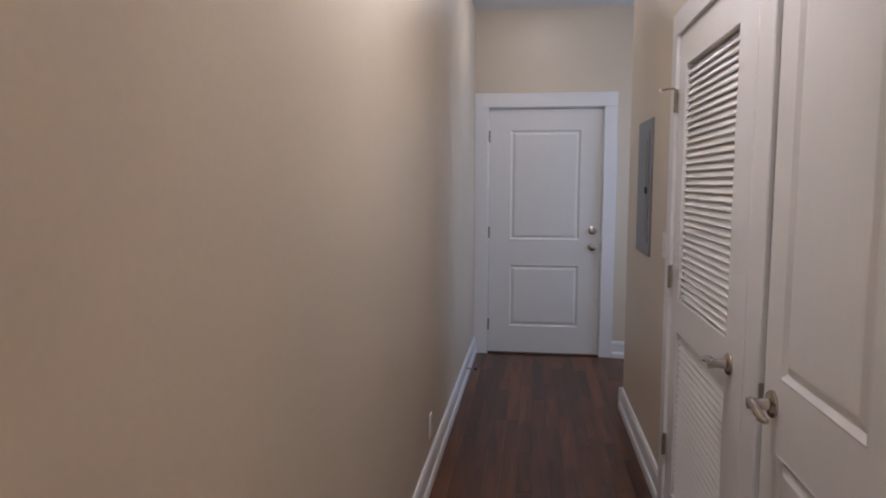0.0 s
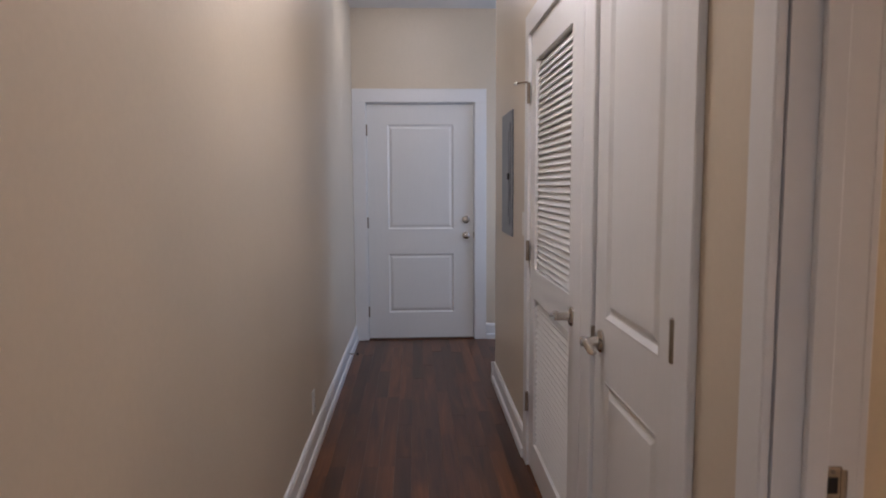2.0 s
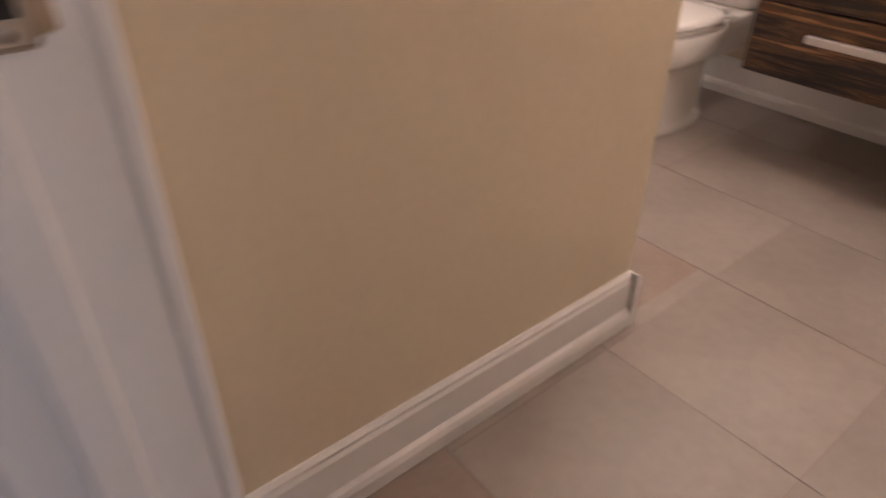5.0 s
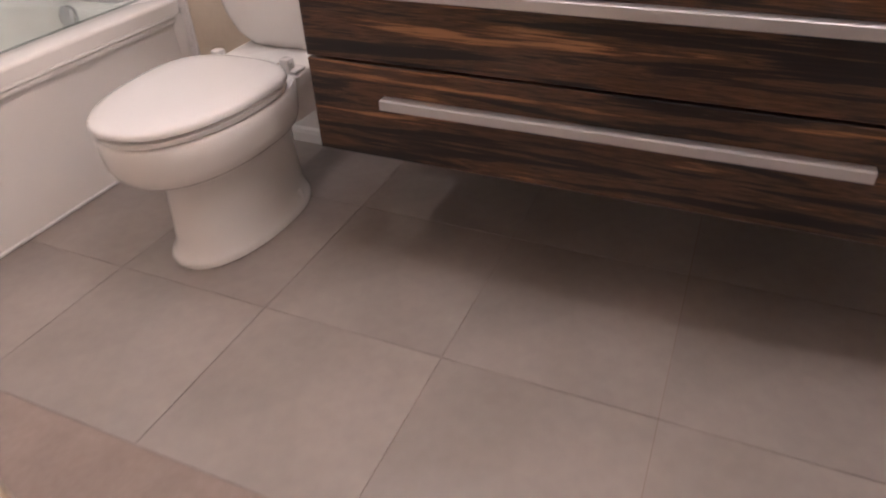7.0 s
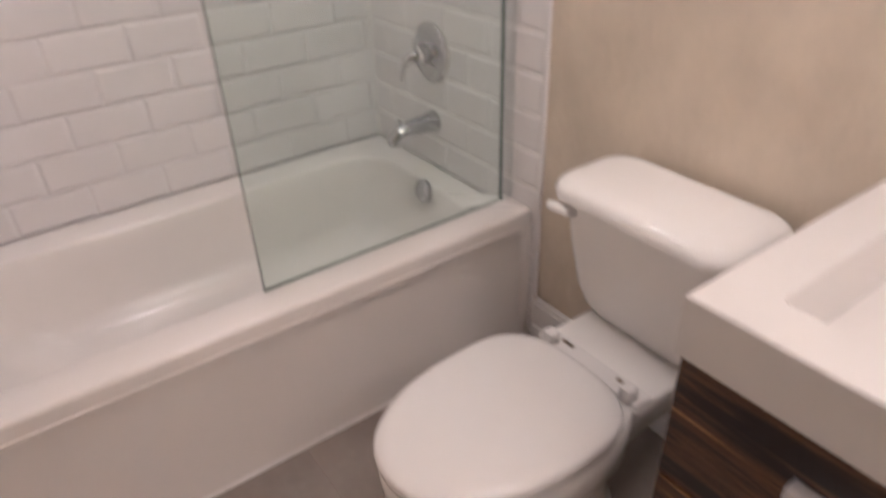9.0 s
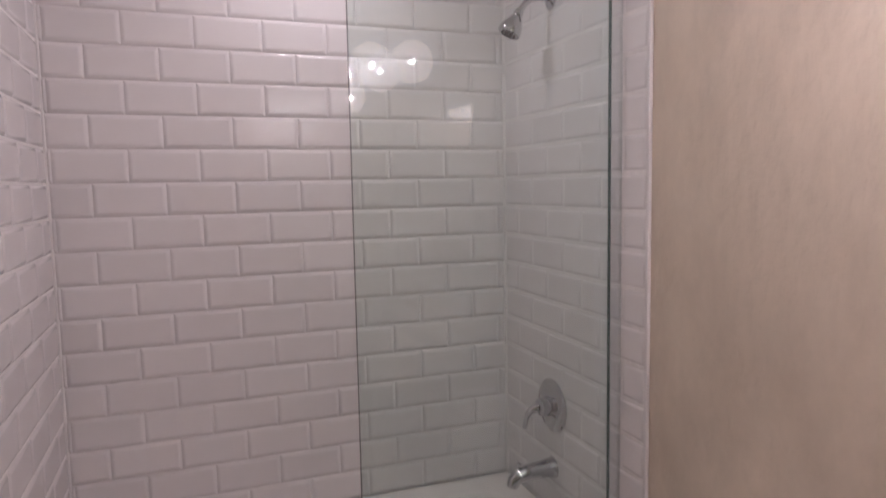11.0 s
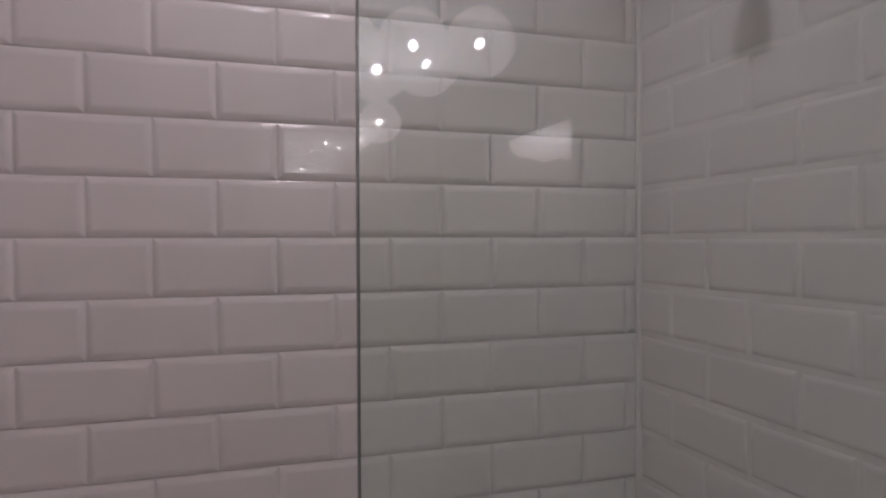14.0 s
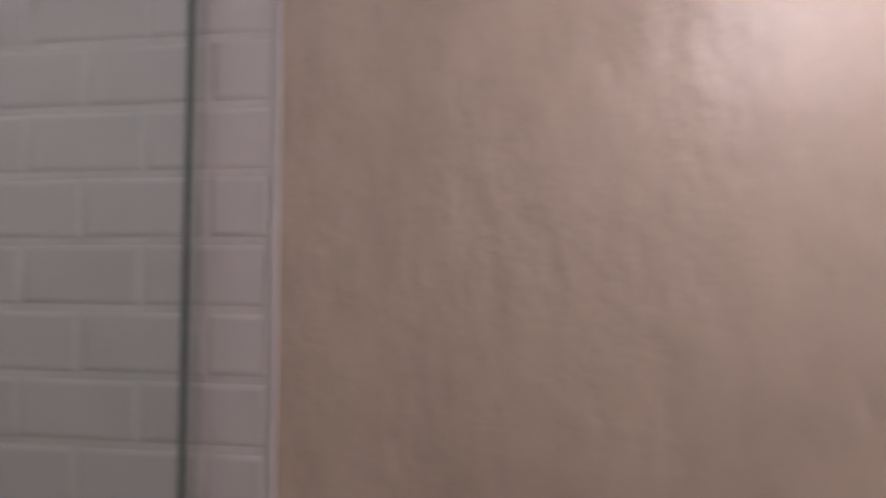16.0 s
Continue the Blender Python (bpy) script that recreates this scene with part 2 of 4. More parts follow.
def loft(loops, cap0=True, cap1=True, bm=None, closed=False):
    """Skins rings of equal counts."""
    bm = bm or bmesh.new()
    rings = [[bm.verts.new(p) for p in ring] for ring in loops]
    pairs = list(zip(rings, rings[1:])) + ([(rings[-1], rings[0])] if closed else [])
    for a, b in pairs:
        for i in range(len(a)):
            j = (i + 1) % len(a)
            bm.faces.new((a[i], a[j], b[j], b[i]))
    if not closed:
        if cap0:
            bm.faces.new(rings[0][::-1])
        if cap1:
            bm.faces.new(rings[-1])
    return bm


def rrect(x0, y0, x1, y1, r, z, n=6):
    """A rounded rectangle, level at z."""
    out = []
    for cx, cy, a in ((x1 - r, y1 - r, 0), (x0 + r, y1 - r, 90), (x0 + r, y0 + r, 180), (x1 - r, y0 + r, 270)):
        for i in range(n + 1):
            t = radians(a + 90 * i / n)
            out.append((cx + r * math.cos(t), cy + r * math.sin(t), z))
    return out


def egg(cx, cy, front, back, half, z, n=40, power=2.0, square=0.0):
    """An egg ring, its nose towards -x; square: how much squarer its back is."""
    out = []
    for i in range(n):
        t = 2 * math.pi * i / n
        c, s = math.cos(t), math.sin(t)
        e = 2.0 / (power + (square if c > 0 else 0.0))
        ux, uy = math.copysign(abs(c) ** e, c), math.copysign(abs(s) ** e, s)
        out.append((cx + (back if c > 0 else front) * ux, cy + half * uy, z))
    return out


def turned(origin, axis, profile, n=24, bm=None, caps=True):
    """A lathe shape: profile rows (distance along the axis, radius)."""
    axis = Vector(axis).normalized()
    side = axis.orthogonal().normalized()
    up = axis.cross(side)
    o = Vector(origin)
    loops = [[o + axis * d + (side * math.cos(2 * math.pi * i / n) + up * math.sin(2 * math.pi * i / n)) * max(r, 1e-4) for i in range(n)] for d, r in profile]
    return loft(loops, caps, caps, bm)


def tube(points, radii, n=14, bm=None, flat=1.0):
    """A bent round bar through the points."""
    pts = [Vector(p) for p in points]
    loops = []
    up = None
    for i, p in enumerate(pts):
        d = (pts[min(i + 1, len(pts) - 1)] - pts[max(i - 1, 0)]).normalized()
        up = (up - d * up.dot(d)).normalized() if up else d.orthogonal().normalized()
        w = d.cross(up)
        r = radii[i] if hasattr(radii, "__len__") else radii
        loops.append([p + up * r * math.cos(2 * math.pi * k / n) + w * r * flat * math.sin(2 * math.pi * k / n) for k in range(n)])
    return loft(loops, True, True, bm)


def mapped(bm, fn):
    """Moves each vertex (u, v, w) to fn(u, v, w)."""
    for v in bm.verts:
        v.co = Vector(fn(*v.co))
    return bm


def profile_run(profile, p0, p1, out, bm=None):
    """A moulding: a profile of (proud, height) run level from p0 to p1, proud along out."""
    p0, p1, out = Vector((*p0, 0)), Vector((*p1, 0)), Vector((*out, 0))
    loops = [[p + out * d + Vector((0, 0, h)) for d, h in profile] for p in (p0, p1)]
    return loft(loops, True, True, bm)

# ---- the place: levels and faces, in metres ----
XL, XR, XB = -3.62, -2.55, -2.412          # hall: left face, right face, bathroom face of the shared wall
YEND, YS = 2.61, -1.95                     # end wall of the hall; short wall inside the bathroom
XC, XK, YW = -1.479, -1.457, -2.90          # tub alcove's end wall; outer corner of the short wall; far side wall
HALL_H, BATH_H = 2.83, 2.44
TROW0, TP, TQ = 1.395, 0.102, 0.2044        # a tile row's joint, row pitch, tile pitch
RIM = 0.376                                # back deck of the tub; its front rim stands FRONT higher
FRONT = 0.042


def slabs(*rows):
    bm = bmesh.new()
    for r in rows:
        box(*r, bm=bm)
    return bm


structure("wall_hall_left", slabs((XL - 0.12, -6.0, -0.05, XL, 2.75, HALL_H)), M_WALL, "beige painted hallway wall", "wall")
structure("wall_hall_end", slabs((XL, YEND, -0.05, -3.525, 2.75, HALL_H), (-2.565, YEND, -0.05, -1.1, 2.75, HALL_H), (-3.525, YEND, 2.06, -2.565, 2.75, HALL_H)),
          M_WALL, "beige painted wall around the end door", "wall")
structure("wall_hall_right", slabs((XR, -0.03, -0.05, XB, 1.33, HALL_H), (XR, -0.99, 2.06, XB, -0.03, HALL_H), (XR, -1.17, -0.05, XB, -0.99, HALL_H),
                                   (XR, -1.836, 2.06, XB, -1.17, HALL_H), (XR, -2.155, -0.05, XB, -1.836, HALL_H), (XR, -2.92, 2.06, XB, -2.155, HALL_H),
                                   (XR, -6.0, -0.05, XB, -2.92, HALL_H)),
          M_WALL, "beige painted hallway wall with three door openings", "wall")
structure("wall_side_room", slabs((XB, 1.21, -0.05, -1.1, 1.33, HALL_H), (-1.22, 1.33, -0.05, -1.1, 1.5, HALL_H), (-1.22, 2.5, -0.05, -1.1, YEND, HALL_H),
                                  (-1.22, 1.5, -0.05, -1.1, 2.5, 0.85), (-1.22, 1.5, 2.25, -1.1, 2.5, HALL_H)), M_WALL, "beige wall with a window opening", "wall")
# back wall out of view, made up to hold an opening for the fill
structure("wall_hall_back", slabs((XL, -6.12, -0.05, XR, -6.0, 0.5), (XL, -6.12, 2.5, XR, -6.0, HALL_H)), M_WALL, "assumed beige wall around a wide opening, out of view", "wall")
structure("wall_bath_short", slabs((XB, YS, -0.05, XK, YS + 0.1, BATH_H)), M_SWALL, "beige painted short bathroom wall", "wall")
structure("wall_alcove", slabs((XC - 0.1, YS + 0.1, -0.05, XK, -0.845, BATH_H), (XC - 0.1, -0.845, -0.05, XC, 0.13, BATH_H)), M_BWALL, "beige painted wall at the foot of the tub", "wall")
wall_back = structure("wall_bath_back", slabs((XC, 0.008, -0.05, 0.13, 0.13, BATH_H)), M_GROUT, "grouted wall behind the bath tiles", "wall")
structure("wall_bath_vanity", slabs((0.008, YW, -0.05, 0.13, 0.008, BATH_H)), M_BWALL, "beige semi-gloss painted bathroom wall", "wall")
structure("wall_bath_side", slabs((XB, YW - 0.12, -0.05, 0.13, YW, BATH_H)), M_BWALL, "beige painted bathroom side wall", "wall")
structure("wall_closet_back", slabs((-1.75, -1.8, -0.05, -1.69, 1.21, HALL_H)), M_WALL, "plain closet back wall", "wall")
structure("ceiling_hall", slabs((XL - 0.12, -6.12, HALL_H, -1.1, 2.75, HALL_H + 0.1)), M_CEIL, "flat white hallway ceiling", "ceiling")
structure("ceiling_bath", slabs((XB, YW - 0.12, BATH_H, 0.13, 0.13, BATH_H + 0.1)), M_CEIL, "flat white bathroom ceiling", "ceiling")
floor_hall = structure("floor_hall", slabs((XL, -6.0, -0.06, -2.485, 2.75, -0.014), (-2.485, 1.33, -0.06, -1.22, 2.75, -0.014)), M_DARK, "dark subfloor under hardwood strips", "floor")
floor_bath = structure("floor_bath", slabs((-2.485, -2.92, -0.06, XB, -2.155, -0.0016), (XB, YW, -0.06, 0.008, YS, -0.0016), (XK, YS, -0.06, 0.008, -0.845, -0.0016), (XC, -0.845, -0.06, 0.008, 0.008, -0.0016)),
                       M_FGROUT, "grouted bathroom floor", "floor")

# baseboards with a shoe moulding
BASE = [(0, 0), (0.026, 0), (0.026, 0.030), (0.022, 0.042), (0.015, 0.049), (0.015, 0.118), (0.011, 0.126), (0.011, 0.133), (0.004, 0.139), (0, 0.139)]


def baseboard(p0, p1, out):
    ob = structure("baseboard", profile_run(BASE, p0, p1, out), M_TRIM, "white painted baseboard with shoe moulding", "baseboard")
    return ob


baseboard((XL, -6.0), (XL, YEND - 0.018), (1, 0))
baseboard((XR, 0.047), (XR, 1.33 - 0.0005), (-1, 0))
baseboard((XR - 0.0262, 1.33), (XB, 1.33), (0, 1))
baseboard((XR, -2.10), (XR, -1.90), (-1, 0))
baseboard((XR, -6.0), (XR, -2.99), (-1, 0))
baseboard((-2.475, YEND), (-1.22, YEND), (0, -1))
baseboard((XB, YS), (XK - 0.0005, YS), (0, -1))
baseboard((XK, YS - 0.0262), (XK, -0.845), (1, 0))
baseboard((0.008, YW), (0.008, -0.835), (-1, 0))
baseboard((XB, YW), (0.0, YW), (0, 1))


# ---- door casings, jambs ----
def casing_board(bm, fn, u0, u1, v0, v1, thick=0.018):
    b = box(u0, v0, 0, u1, v1, thick, 0.003, seg=1)
    mapped(b, fn)
    me = bpy.data.meshes.new("tmp")
    b.to_mesh(me)
    b.free()
    bm.from_mesh(me)
    bpy.data.meshes.remove(me)


def casing(name, fn, boards, label):
    bm = bmesh.new()
    for row in boards:
        casing_board(bm, fn, *row)
    return structure(name, bm, M_TRIM, label, "door casing")


on_hall_right = lambda u, v, w: (XR - w, u, v)   # noqa: E731
on_hall_end = lambda u, v, w: (u, YEND - w, v)   # noqa: E731
casing("trim_louvre_door", on_hall_right, [(-0.045, 0.045, 0, 2.04), (-1.062, 0.045, 2.04, 2.135), (-1.062, -0.968, 0, 2.04)], "white flat casing round the louvred door")
casing("trim_closet_door", on_hall_right, [(-1.184, -1.066, 0, 2.04), (-1.900, -1.821, 0, 2.04), (-1.900, -1.066, 2.04, 2.135)], "white flat casing round the closet door")
casing("trim_bath_door", on_hall_right, [(-2.172, -2.10, 0, 2.04), (-2.99, -2.905, 0, 2.04), (-2.99, -2.10, 2.04, 2.135)], "white flat casing round the bathroom doorway")
casing("trim_end_door", on_hall_end, [(XL + 0.001, -3.508, 0, 2.052, 0.02), (-2.578, -2.477, 0, 2.052, 0.02), (XL + 0.001, -2.477, 2.052, 2.165, 0.022)], "white flat casing round the end door")
bm = slabs((XR + 0.002, -2.175, 0, XB - 0.002, -2.155, 2.04), (XR + 0.002, -2.92, 0, XB - 0.002, -2.902, 2.04), (XR + 0.002, -2.902, 2.022, XB - 0.002, -2.175, 2.04))
structure("jamb_bath", bm, M_TRIM, "white painted bathroom door jamb", "door jamb")
bm = bmesh.new()
for r in ((-2.503, -2.187, 0, -2.465, -2.175, 2.022), (-2.503, -2.902, 0, -2.465, -2.890, 2.022), (-2.503, -2.890, 2.010, -2.465, -2.187, 2.022)):
    box(*r, 0.003, bm, seg=1)
structure("trim_door_stop", bm, M_TRIM, "white door stop strip on the jamb", "door stop")
bm = bmesh.new()
for r in ((XB, -2.172, 0, XB + 0.016, -2.09, 2.04), (XB, -2.172, 2.04, XB + 0.016, -2.90, 2.125)):
    box(*r, 0.003, bm, seg=1)
structure("trim_bath_inside", bm, M_TRIM, "white casing on the bathroom side", "door casing")
bm = slabs((-3.525, YEND + 0.001, 0, -3.503, 2.74, 2.062), (-2.583, YEND + 0.001, 0, -2.565, 2.74, 2.062), (-3.503, YEND + 0.001, 2.045, -2.583, 2.74, 2.062))
structure("jamb_end", bm, M_TRIM, "white painted jamb of the end door", "door jamb")
structure("threshold_end", box(-3.503, YEND - 0.01, -0.014, -2.583, 2.70, 0.012, 0.004), M_FLOOR, "dark wooden threshold under the end door", "threshold")
structure("threshold_bath", box(-2.492, -2.902, -0.014, -2.452, -2.175, 0.006, 0.003), M_FLOOR, "dark wooden strip between hall and bathroom floors", "threshold")
bm = slabs((XR + 0.03, -0.05, 0, XB, -0.03, 2.06), (XR + 0.03, -0.99, 0, XB, -0.966, 2.06), (XR + 0.03, -0.966, 2.043, XB, -0.05, 2.06),
           (XR + 0.03, -1.187, 0, XB, -1.17, 2.06), (XR + 0.03, -1.836, 0, XB, -1.819, 2.06), (XR + 0.03, -1.819, 2.043, XB, -1.187, 2.06))
structure("jamb_closets", bm, M_TRIM, "white painted closet jambs", "door jamb")


# ---- doors ----
def panel_mesh(u0, u1, v0, v1, fn):
    """A raised field inside a sloping groove, filling an opening of the door."""
    rows = [(0, 0.0), (0.005, 0.001), (0.020, -0.0085), (0.026, -0.0085), (0.042, -0.002), (0.046, -0.0015)]
    loops = [[(u0 + i, v0 + i, w), (u1 - i, v0 + i, w), (u1 - i, v1 - i, w), (u0 + i, v1 - i, w)] for i, w in rows]
    bm = loft(loops, False, True)
    return mapped(bm, fn)


def framed_slab(u0, u1, v0, v1, holes, fn, thick=0.035):
    """A door leaf with rectangular openings stacked one above another."""
    h0, h1 = holes[0][0], holes[0][1]
    bm = bmesh.new()
    box(u0, v0, -thick, h0, v1, 0, bm=bm)
    box(h1, v0, -thick, u1, v1, 0, bm=bm)
    level = v0
    for _, _, a, b in sorted(holes, key=lambda h: h[2]):
        box(h0, level, -thick, h1, a, 0, bm=bm)
        level = b
    box(h0, level, -thick, h1, v1, 0, bm=bm)
    bmesh.ops.remove_doubles(bm, verts=bm.verts, dist=1e-5)
    return mapped(bm, fn)


def lever_handle(name, parent, x, y, z, turn):
    """Round rose, neck and a waved blade that points along y by turn."""
    h = part(name, turned((x, y, z), (-1, 0, 0), [(0, 0.0), (0, 0.034), (0.006, 0.034), (0.011, 0.029), (0.013, 0.016), (0.040, 0.013), (0.046, 0.014), (0.060, 0.014), (0.062, 0.0)]),
             M_NICKEL, parent, "brushed nickel lever handle", True)
    pts = [(x - 0.052, y - turn * 0.012, z + 0.004), (x - 0.054, y + turn * 0.02, z + 0.007), (x - 0.055, y + turn * 0.05, z + 0.002), (x - 0.053, y + turn * 0.08, z - 0.008),
           (x - 0.049, y + turn * 0.105, z - 0.010)]
    part("lever_blade", tube(pts, [0.011, 0.012, 0.0115, 0.011, 0.007], flat=0.6), M_NICKEL, h, "", True)
    return h


def hinge(parent, x, y, z, axis_out, leaf=0.03):
    b = part("hinge", turned((x + axis_out[0] * 0.006, y + axis_out[1] * 0.006, z - 0.048), (0, 0, 1), [(0, 0.004), (0.002, 0.0082), (0.094, 0.0082), (0.096, 0.004)], 10), M_HINGE, parent,
             "small worn steel hinge", True)
    return b


end_door = thing("door_end", -3.044, 2.65, 0, "white two-panel entry door, closed, with nickel hardware", "door", kind="structure")
on_end_leaf = lambda u, v, w: (u, 2.632 - w, v)   # noqa: E731
holes = [(-3.332, -2.752, 0.232, 0.762), (-3.332, -2.752, 0.965, 1.875)]
leaf = part("slab", framed_slab(-3.499, -2.587, 0.014, 2.040, holes, on_end_leaf), M_DOOR, end_door)
for h0, h1, a, b in holes:
    part("panel", panel_mesh(h0, h1, a, b, on_end_leaf), M_DOOR, end_door)
k = part("door_knob", turned((-2.652, 2.632, 0.915), (0, -1, 0), [(0, 0.0), (0, 0.032), (0.008, 0.031), (0.012, 0.013), (0.032, 0.012), (0.038, 0.022), (0.05, 0.029), (0.062, 0.027), (0.069, 0.014), (0.07, 0)]),
         M_NICKEL, end_door, "round brushed nickel knob", True)
part("deadbolt", turned((-2.652, 2.632, 1.052), (0, -1, 0), [(0, 0.0), (0, 0.034), (0.012, 0.033), (0.018, 0.024), (0.026, 0.022), (0.028, 0)]), M_NICKEL, end_door, "round nickel deadbolt", True)
for z in (0.25, 1.03, 1.82):
    hinge(end_door, -3.500, 2.622, z, (0, -1))
part("latch_plate", box(-2.5875, 2.618, 0.885, -2.5815, 2.629, 0.945), M_HINGE, end_door, "latch edge plate")
part("sweep", box(-3.497, 2.636, 0.013, -2.589, 2.66, 0.0145), M_DARK, end_door, "dark rubber sweep")

closet = thing("door_closet", -2.535, -1.495, 0, "white two-panel closet door, closed, with lever handle", "door", kind="structure")
on_closet = lambda u, v, w: (-2.554 - w, u, v)   # noqa: E731
holes = [(-1.712, -1.292, 0.150, 0.799), (-1.712, -1.292, 0.975, 1.915)]
part("slab", framed_slab(-1.817, -1.189, 0.012, 2.037, holes, on_closet), M_DOOR, closet)
for h0, h1, a, b in holes:
    part("panel", panel_mesh(h0, h1, a, b, on_closet), M_DOOR, closet)
lever_handle("lever_handle", closet, -2.554, -1.258, 0.905, -1)
for z in (0.232, 1.04, 1.82):
    hinge(closet, -2.560, -1.819, z, (-1, 0))
part("latch_plate", box(-2.566, -1.188, 0.875, -2.545, -1.1845, 0.935), M_HINGE, closet, "latch edge plate")

louvre = thing("door_louvre", -2.535, -0.507, 0, "white louvred closet door, closed, with lever handle", "door", kind="structure")
on_louvre = lambda u, v, w: (-2.554 - w, u, v)   # noqa: E731
LV = [(-0.848, -0.165, 0.150, 0.838), (-0.848, -0.165, 0.972, 1.905)]
part("frame", framed_slab(-0.964, -0.049, 0.012, 2.037, LV, on_louvre), M_DOOR, louvre)
slat_bm = box(-0.0212, -0.3415, -0.0035, 0.0212, 0.3415, 0.0035, 0.002, seg=1)
for v in slat_bm.verts:
    v.co = Matrix.Rotation(radians(-62), 3, "Y") @ v.co
slat = finish("slat", slat_bm, M_DOOR)
slat_mesh = slat.data
bpy.data.objects.remove(slat)
for h0, h1, a, b in LV:
    count = round((b - a - 0.02) / 0.0272)
    for i in range(count):
        o = new("slat", slat_mesh)
        o.parent, o.matrix_parent_inverse = louvre, Matrix.Translation(-BASES[louvre.name])
        o.location = (-2.5335, -0.5065, a + 0.012 + (b - a - 0.024) * (i + 0.5) / count)
lever_handle("lever_handle", louvre, -2.554, -0.895, 0.905, 1)
for z in (0.325, 1.05, 1.775):
    hinge(louvre, -2.562, -0.060, z, (-1, 0))
b = tube([(-2.572, -0.046, 1.825), (-2.585, -0.03, 1.828), (-2.602, -0.005, 1.828), (-2.618, 0.012, 1.826)], 0.004, 8)
pin = part("hinge_pin_stop", b, M_HINGE, louvre, "hinge pin door stop arm", True)
part("bumper", turned((-2.612, 0.004, 1.826), (-0.7, 0.7, 0), [(0, 0.004), (0.001, 0.009), (0.012, 0.009), (0.014, 0.005)], 10), M_PLASTIC, pin, "white rubber bumper", True)

# strike plate on the bathroom jamb
SX, SZ = -2.450, 0.897
strike = thing("strike_plate", SX, -2.176, SZ - 0.03, "nickel strike plate with a near-black sheet for the shade in the latch hole on the jamb", "strike plate")
bm = box(SX - 0.016, -2.1755, SZ - 0.030, SX + 0.012, -2.1785, SZ + 0.030, 0.003, seg=1)
part("plate", bm, M_NICKEL, strike)
lip = [[(SX + 0.010 + 0.022 * i / 6, -2.1785 + d + 0.010 * (i / 6) ** 2, SZ + side * (0.024 - 0.006 * (i / 6) ** 2)) for side, d in ((-1, 0), (1, 0), (1, 0.002), (-1, 0.002))] for i in range(7)]
part("lip", loft(lip), M_NICKEL, strike, "curved lip of the plate", True)
# no opening is cut: a near-black sheet gives the hole its shade
part("hole", box(SX - 0.011, -2.1786, SZ - 0.013, SX + 0.005, -2.1792, SZ + 0.013), M_DARK, strike, "near-black sheet for the shade in the latch hole")
for z in (SZ - 0.0215, SZ + 0.0215):
    part("screw", turned((SX - 0.003, -2.1784, z), (0, -1, 0), [(0, 0.004), (0.001, 0.004), (0.0016, 0.002)], 10), M_HINGE, strike)

# ---- ceiling lamps of the hallway ----
M_DOME = glowing("frosted_dome_glow", (1.0, 0.92, 0.84), DOME_S)
M_DOME_NEAR = glowing("bright_frosted_dome_glow", (1.0, 0.92, 0.84), DOME_S * 3.9)
for dy, glow_mat in ((1.70, M_DOME), (-1.05, M_DOME_NEAR)):
    dome = thing("ceiling_light", -3.08, dy, HALL_H, "flush frosted glass ceiling light in the hallway", "ceiling light", "hallway ceiling lights")
    part("base", turned((-3.08, dy, HALL_H), (0, 0, -1), [(0, 0.0), (0, 0.165), (0.022, 0.165), (0.026, 0.155), (0.026, 0.0)], 32), M_NICKEL, dome, "", True)
    part("diffuser", turned((-3.08, dy, HALL_H - 0.026), (0, 0, -1), [(0, 0.15), (0.02, 0.146), (0.045, 0.125), (0.065, 0.085), (0.076, 0.03), (0.077, 0.0)], 32), glow_mat, dome,
         "glowing frosted glass dome", True)

# ---- small wall things in the hall ----
eb = thing("breaker_panel", XR, 0.725, 1.066, "grey steel electrical breaker panel set in the wall", "breaker panel")
part("cover", box(XR - 0.009, 0.515, 1.068, XR, 0.935, 1.766, 0.003), M_PANEL, eb)
part("door", box(XR - 0.014, 0.575, 1.13, XR - 0.009, 0.875, 1.70, 0.002, seg=1), M_PANEL, eb, "grey hinged inner door")
part("latch", box(XR - 0.022, 0.59, 1.385, XR - 0.014, 0.63, 1.42, 0.002, seg=1), M_DARK, eb, "dark latch")
# flat upright strip on the inner door, darker grey than the enamel
part("label_strip", box(XR - 0.0148, 0.61, 1.18, XR - 0.014, 0.635, 1.66), material("dark_grey_strip", (0.10, 0.105, 0.12), 0.5), eb, "dark grey strip on the inner door")
for y in (0.53, 0.92):
    for z in (1.085, 1.75):
        part("screw", turned((XR - 0.009, y, z), (-1, 0, 0), [(0, 0.006), (0.002, 0.005), (0.003, 0.002)], 10), M_HINGE, eb)
sw = thing("light_switch", XR, 0.145, 1.10, "white light switch plate on the beige wall", "switch")
part("plate", box(XR - 0.006, 0.108, 1.103, XR, 0.180, 1.222, 0.003), M_PLASTIC, sw)
part("rocker", box(XR - 0.010, 0.128, 1.13, XR - 0.006, 0.160, 1.195, 0.002, seg=1), M_PLASTIC, sw)
out = thing("wall_outlet", XL, 0.17, 0.20, "white duplex outlet plate near the baseboard", "outlet")
part("plate", box(XL, 0.135, 0.208, XL + 0.006, 0.207, 0.325, 0.003), M_PLASTIC, out)
for z in (0.242, 0.291):
    soc = part("socket", box(XL + 0.006, 0.155, z - 0.016, XL + 0.009, 0.187, z + 0.016, 0.002, seg=1), M_PLASTIC, out)
    for dy in (-0.006, 0.006):
        # slot shade as thin near-black boxes on the socket face
        part("slot", box(XL + 0.009, 0.171 + dy - 0.001, z - 0.005, XL + 0.0094, 0.171 + dy + 0.001, z + 0.007), M_DARK, soc)
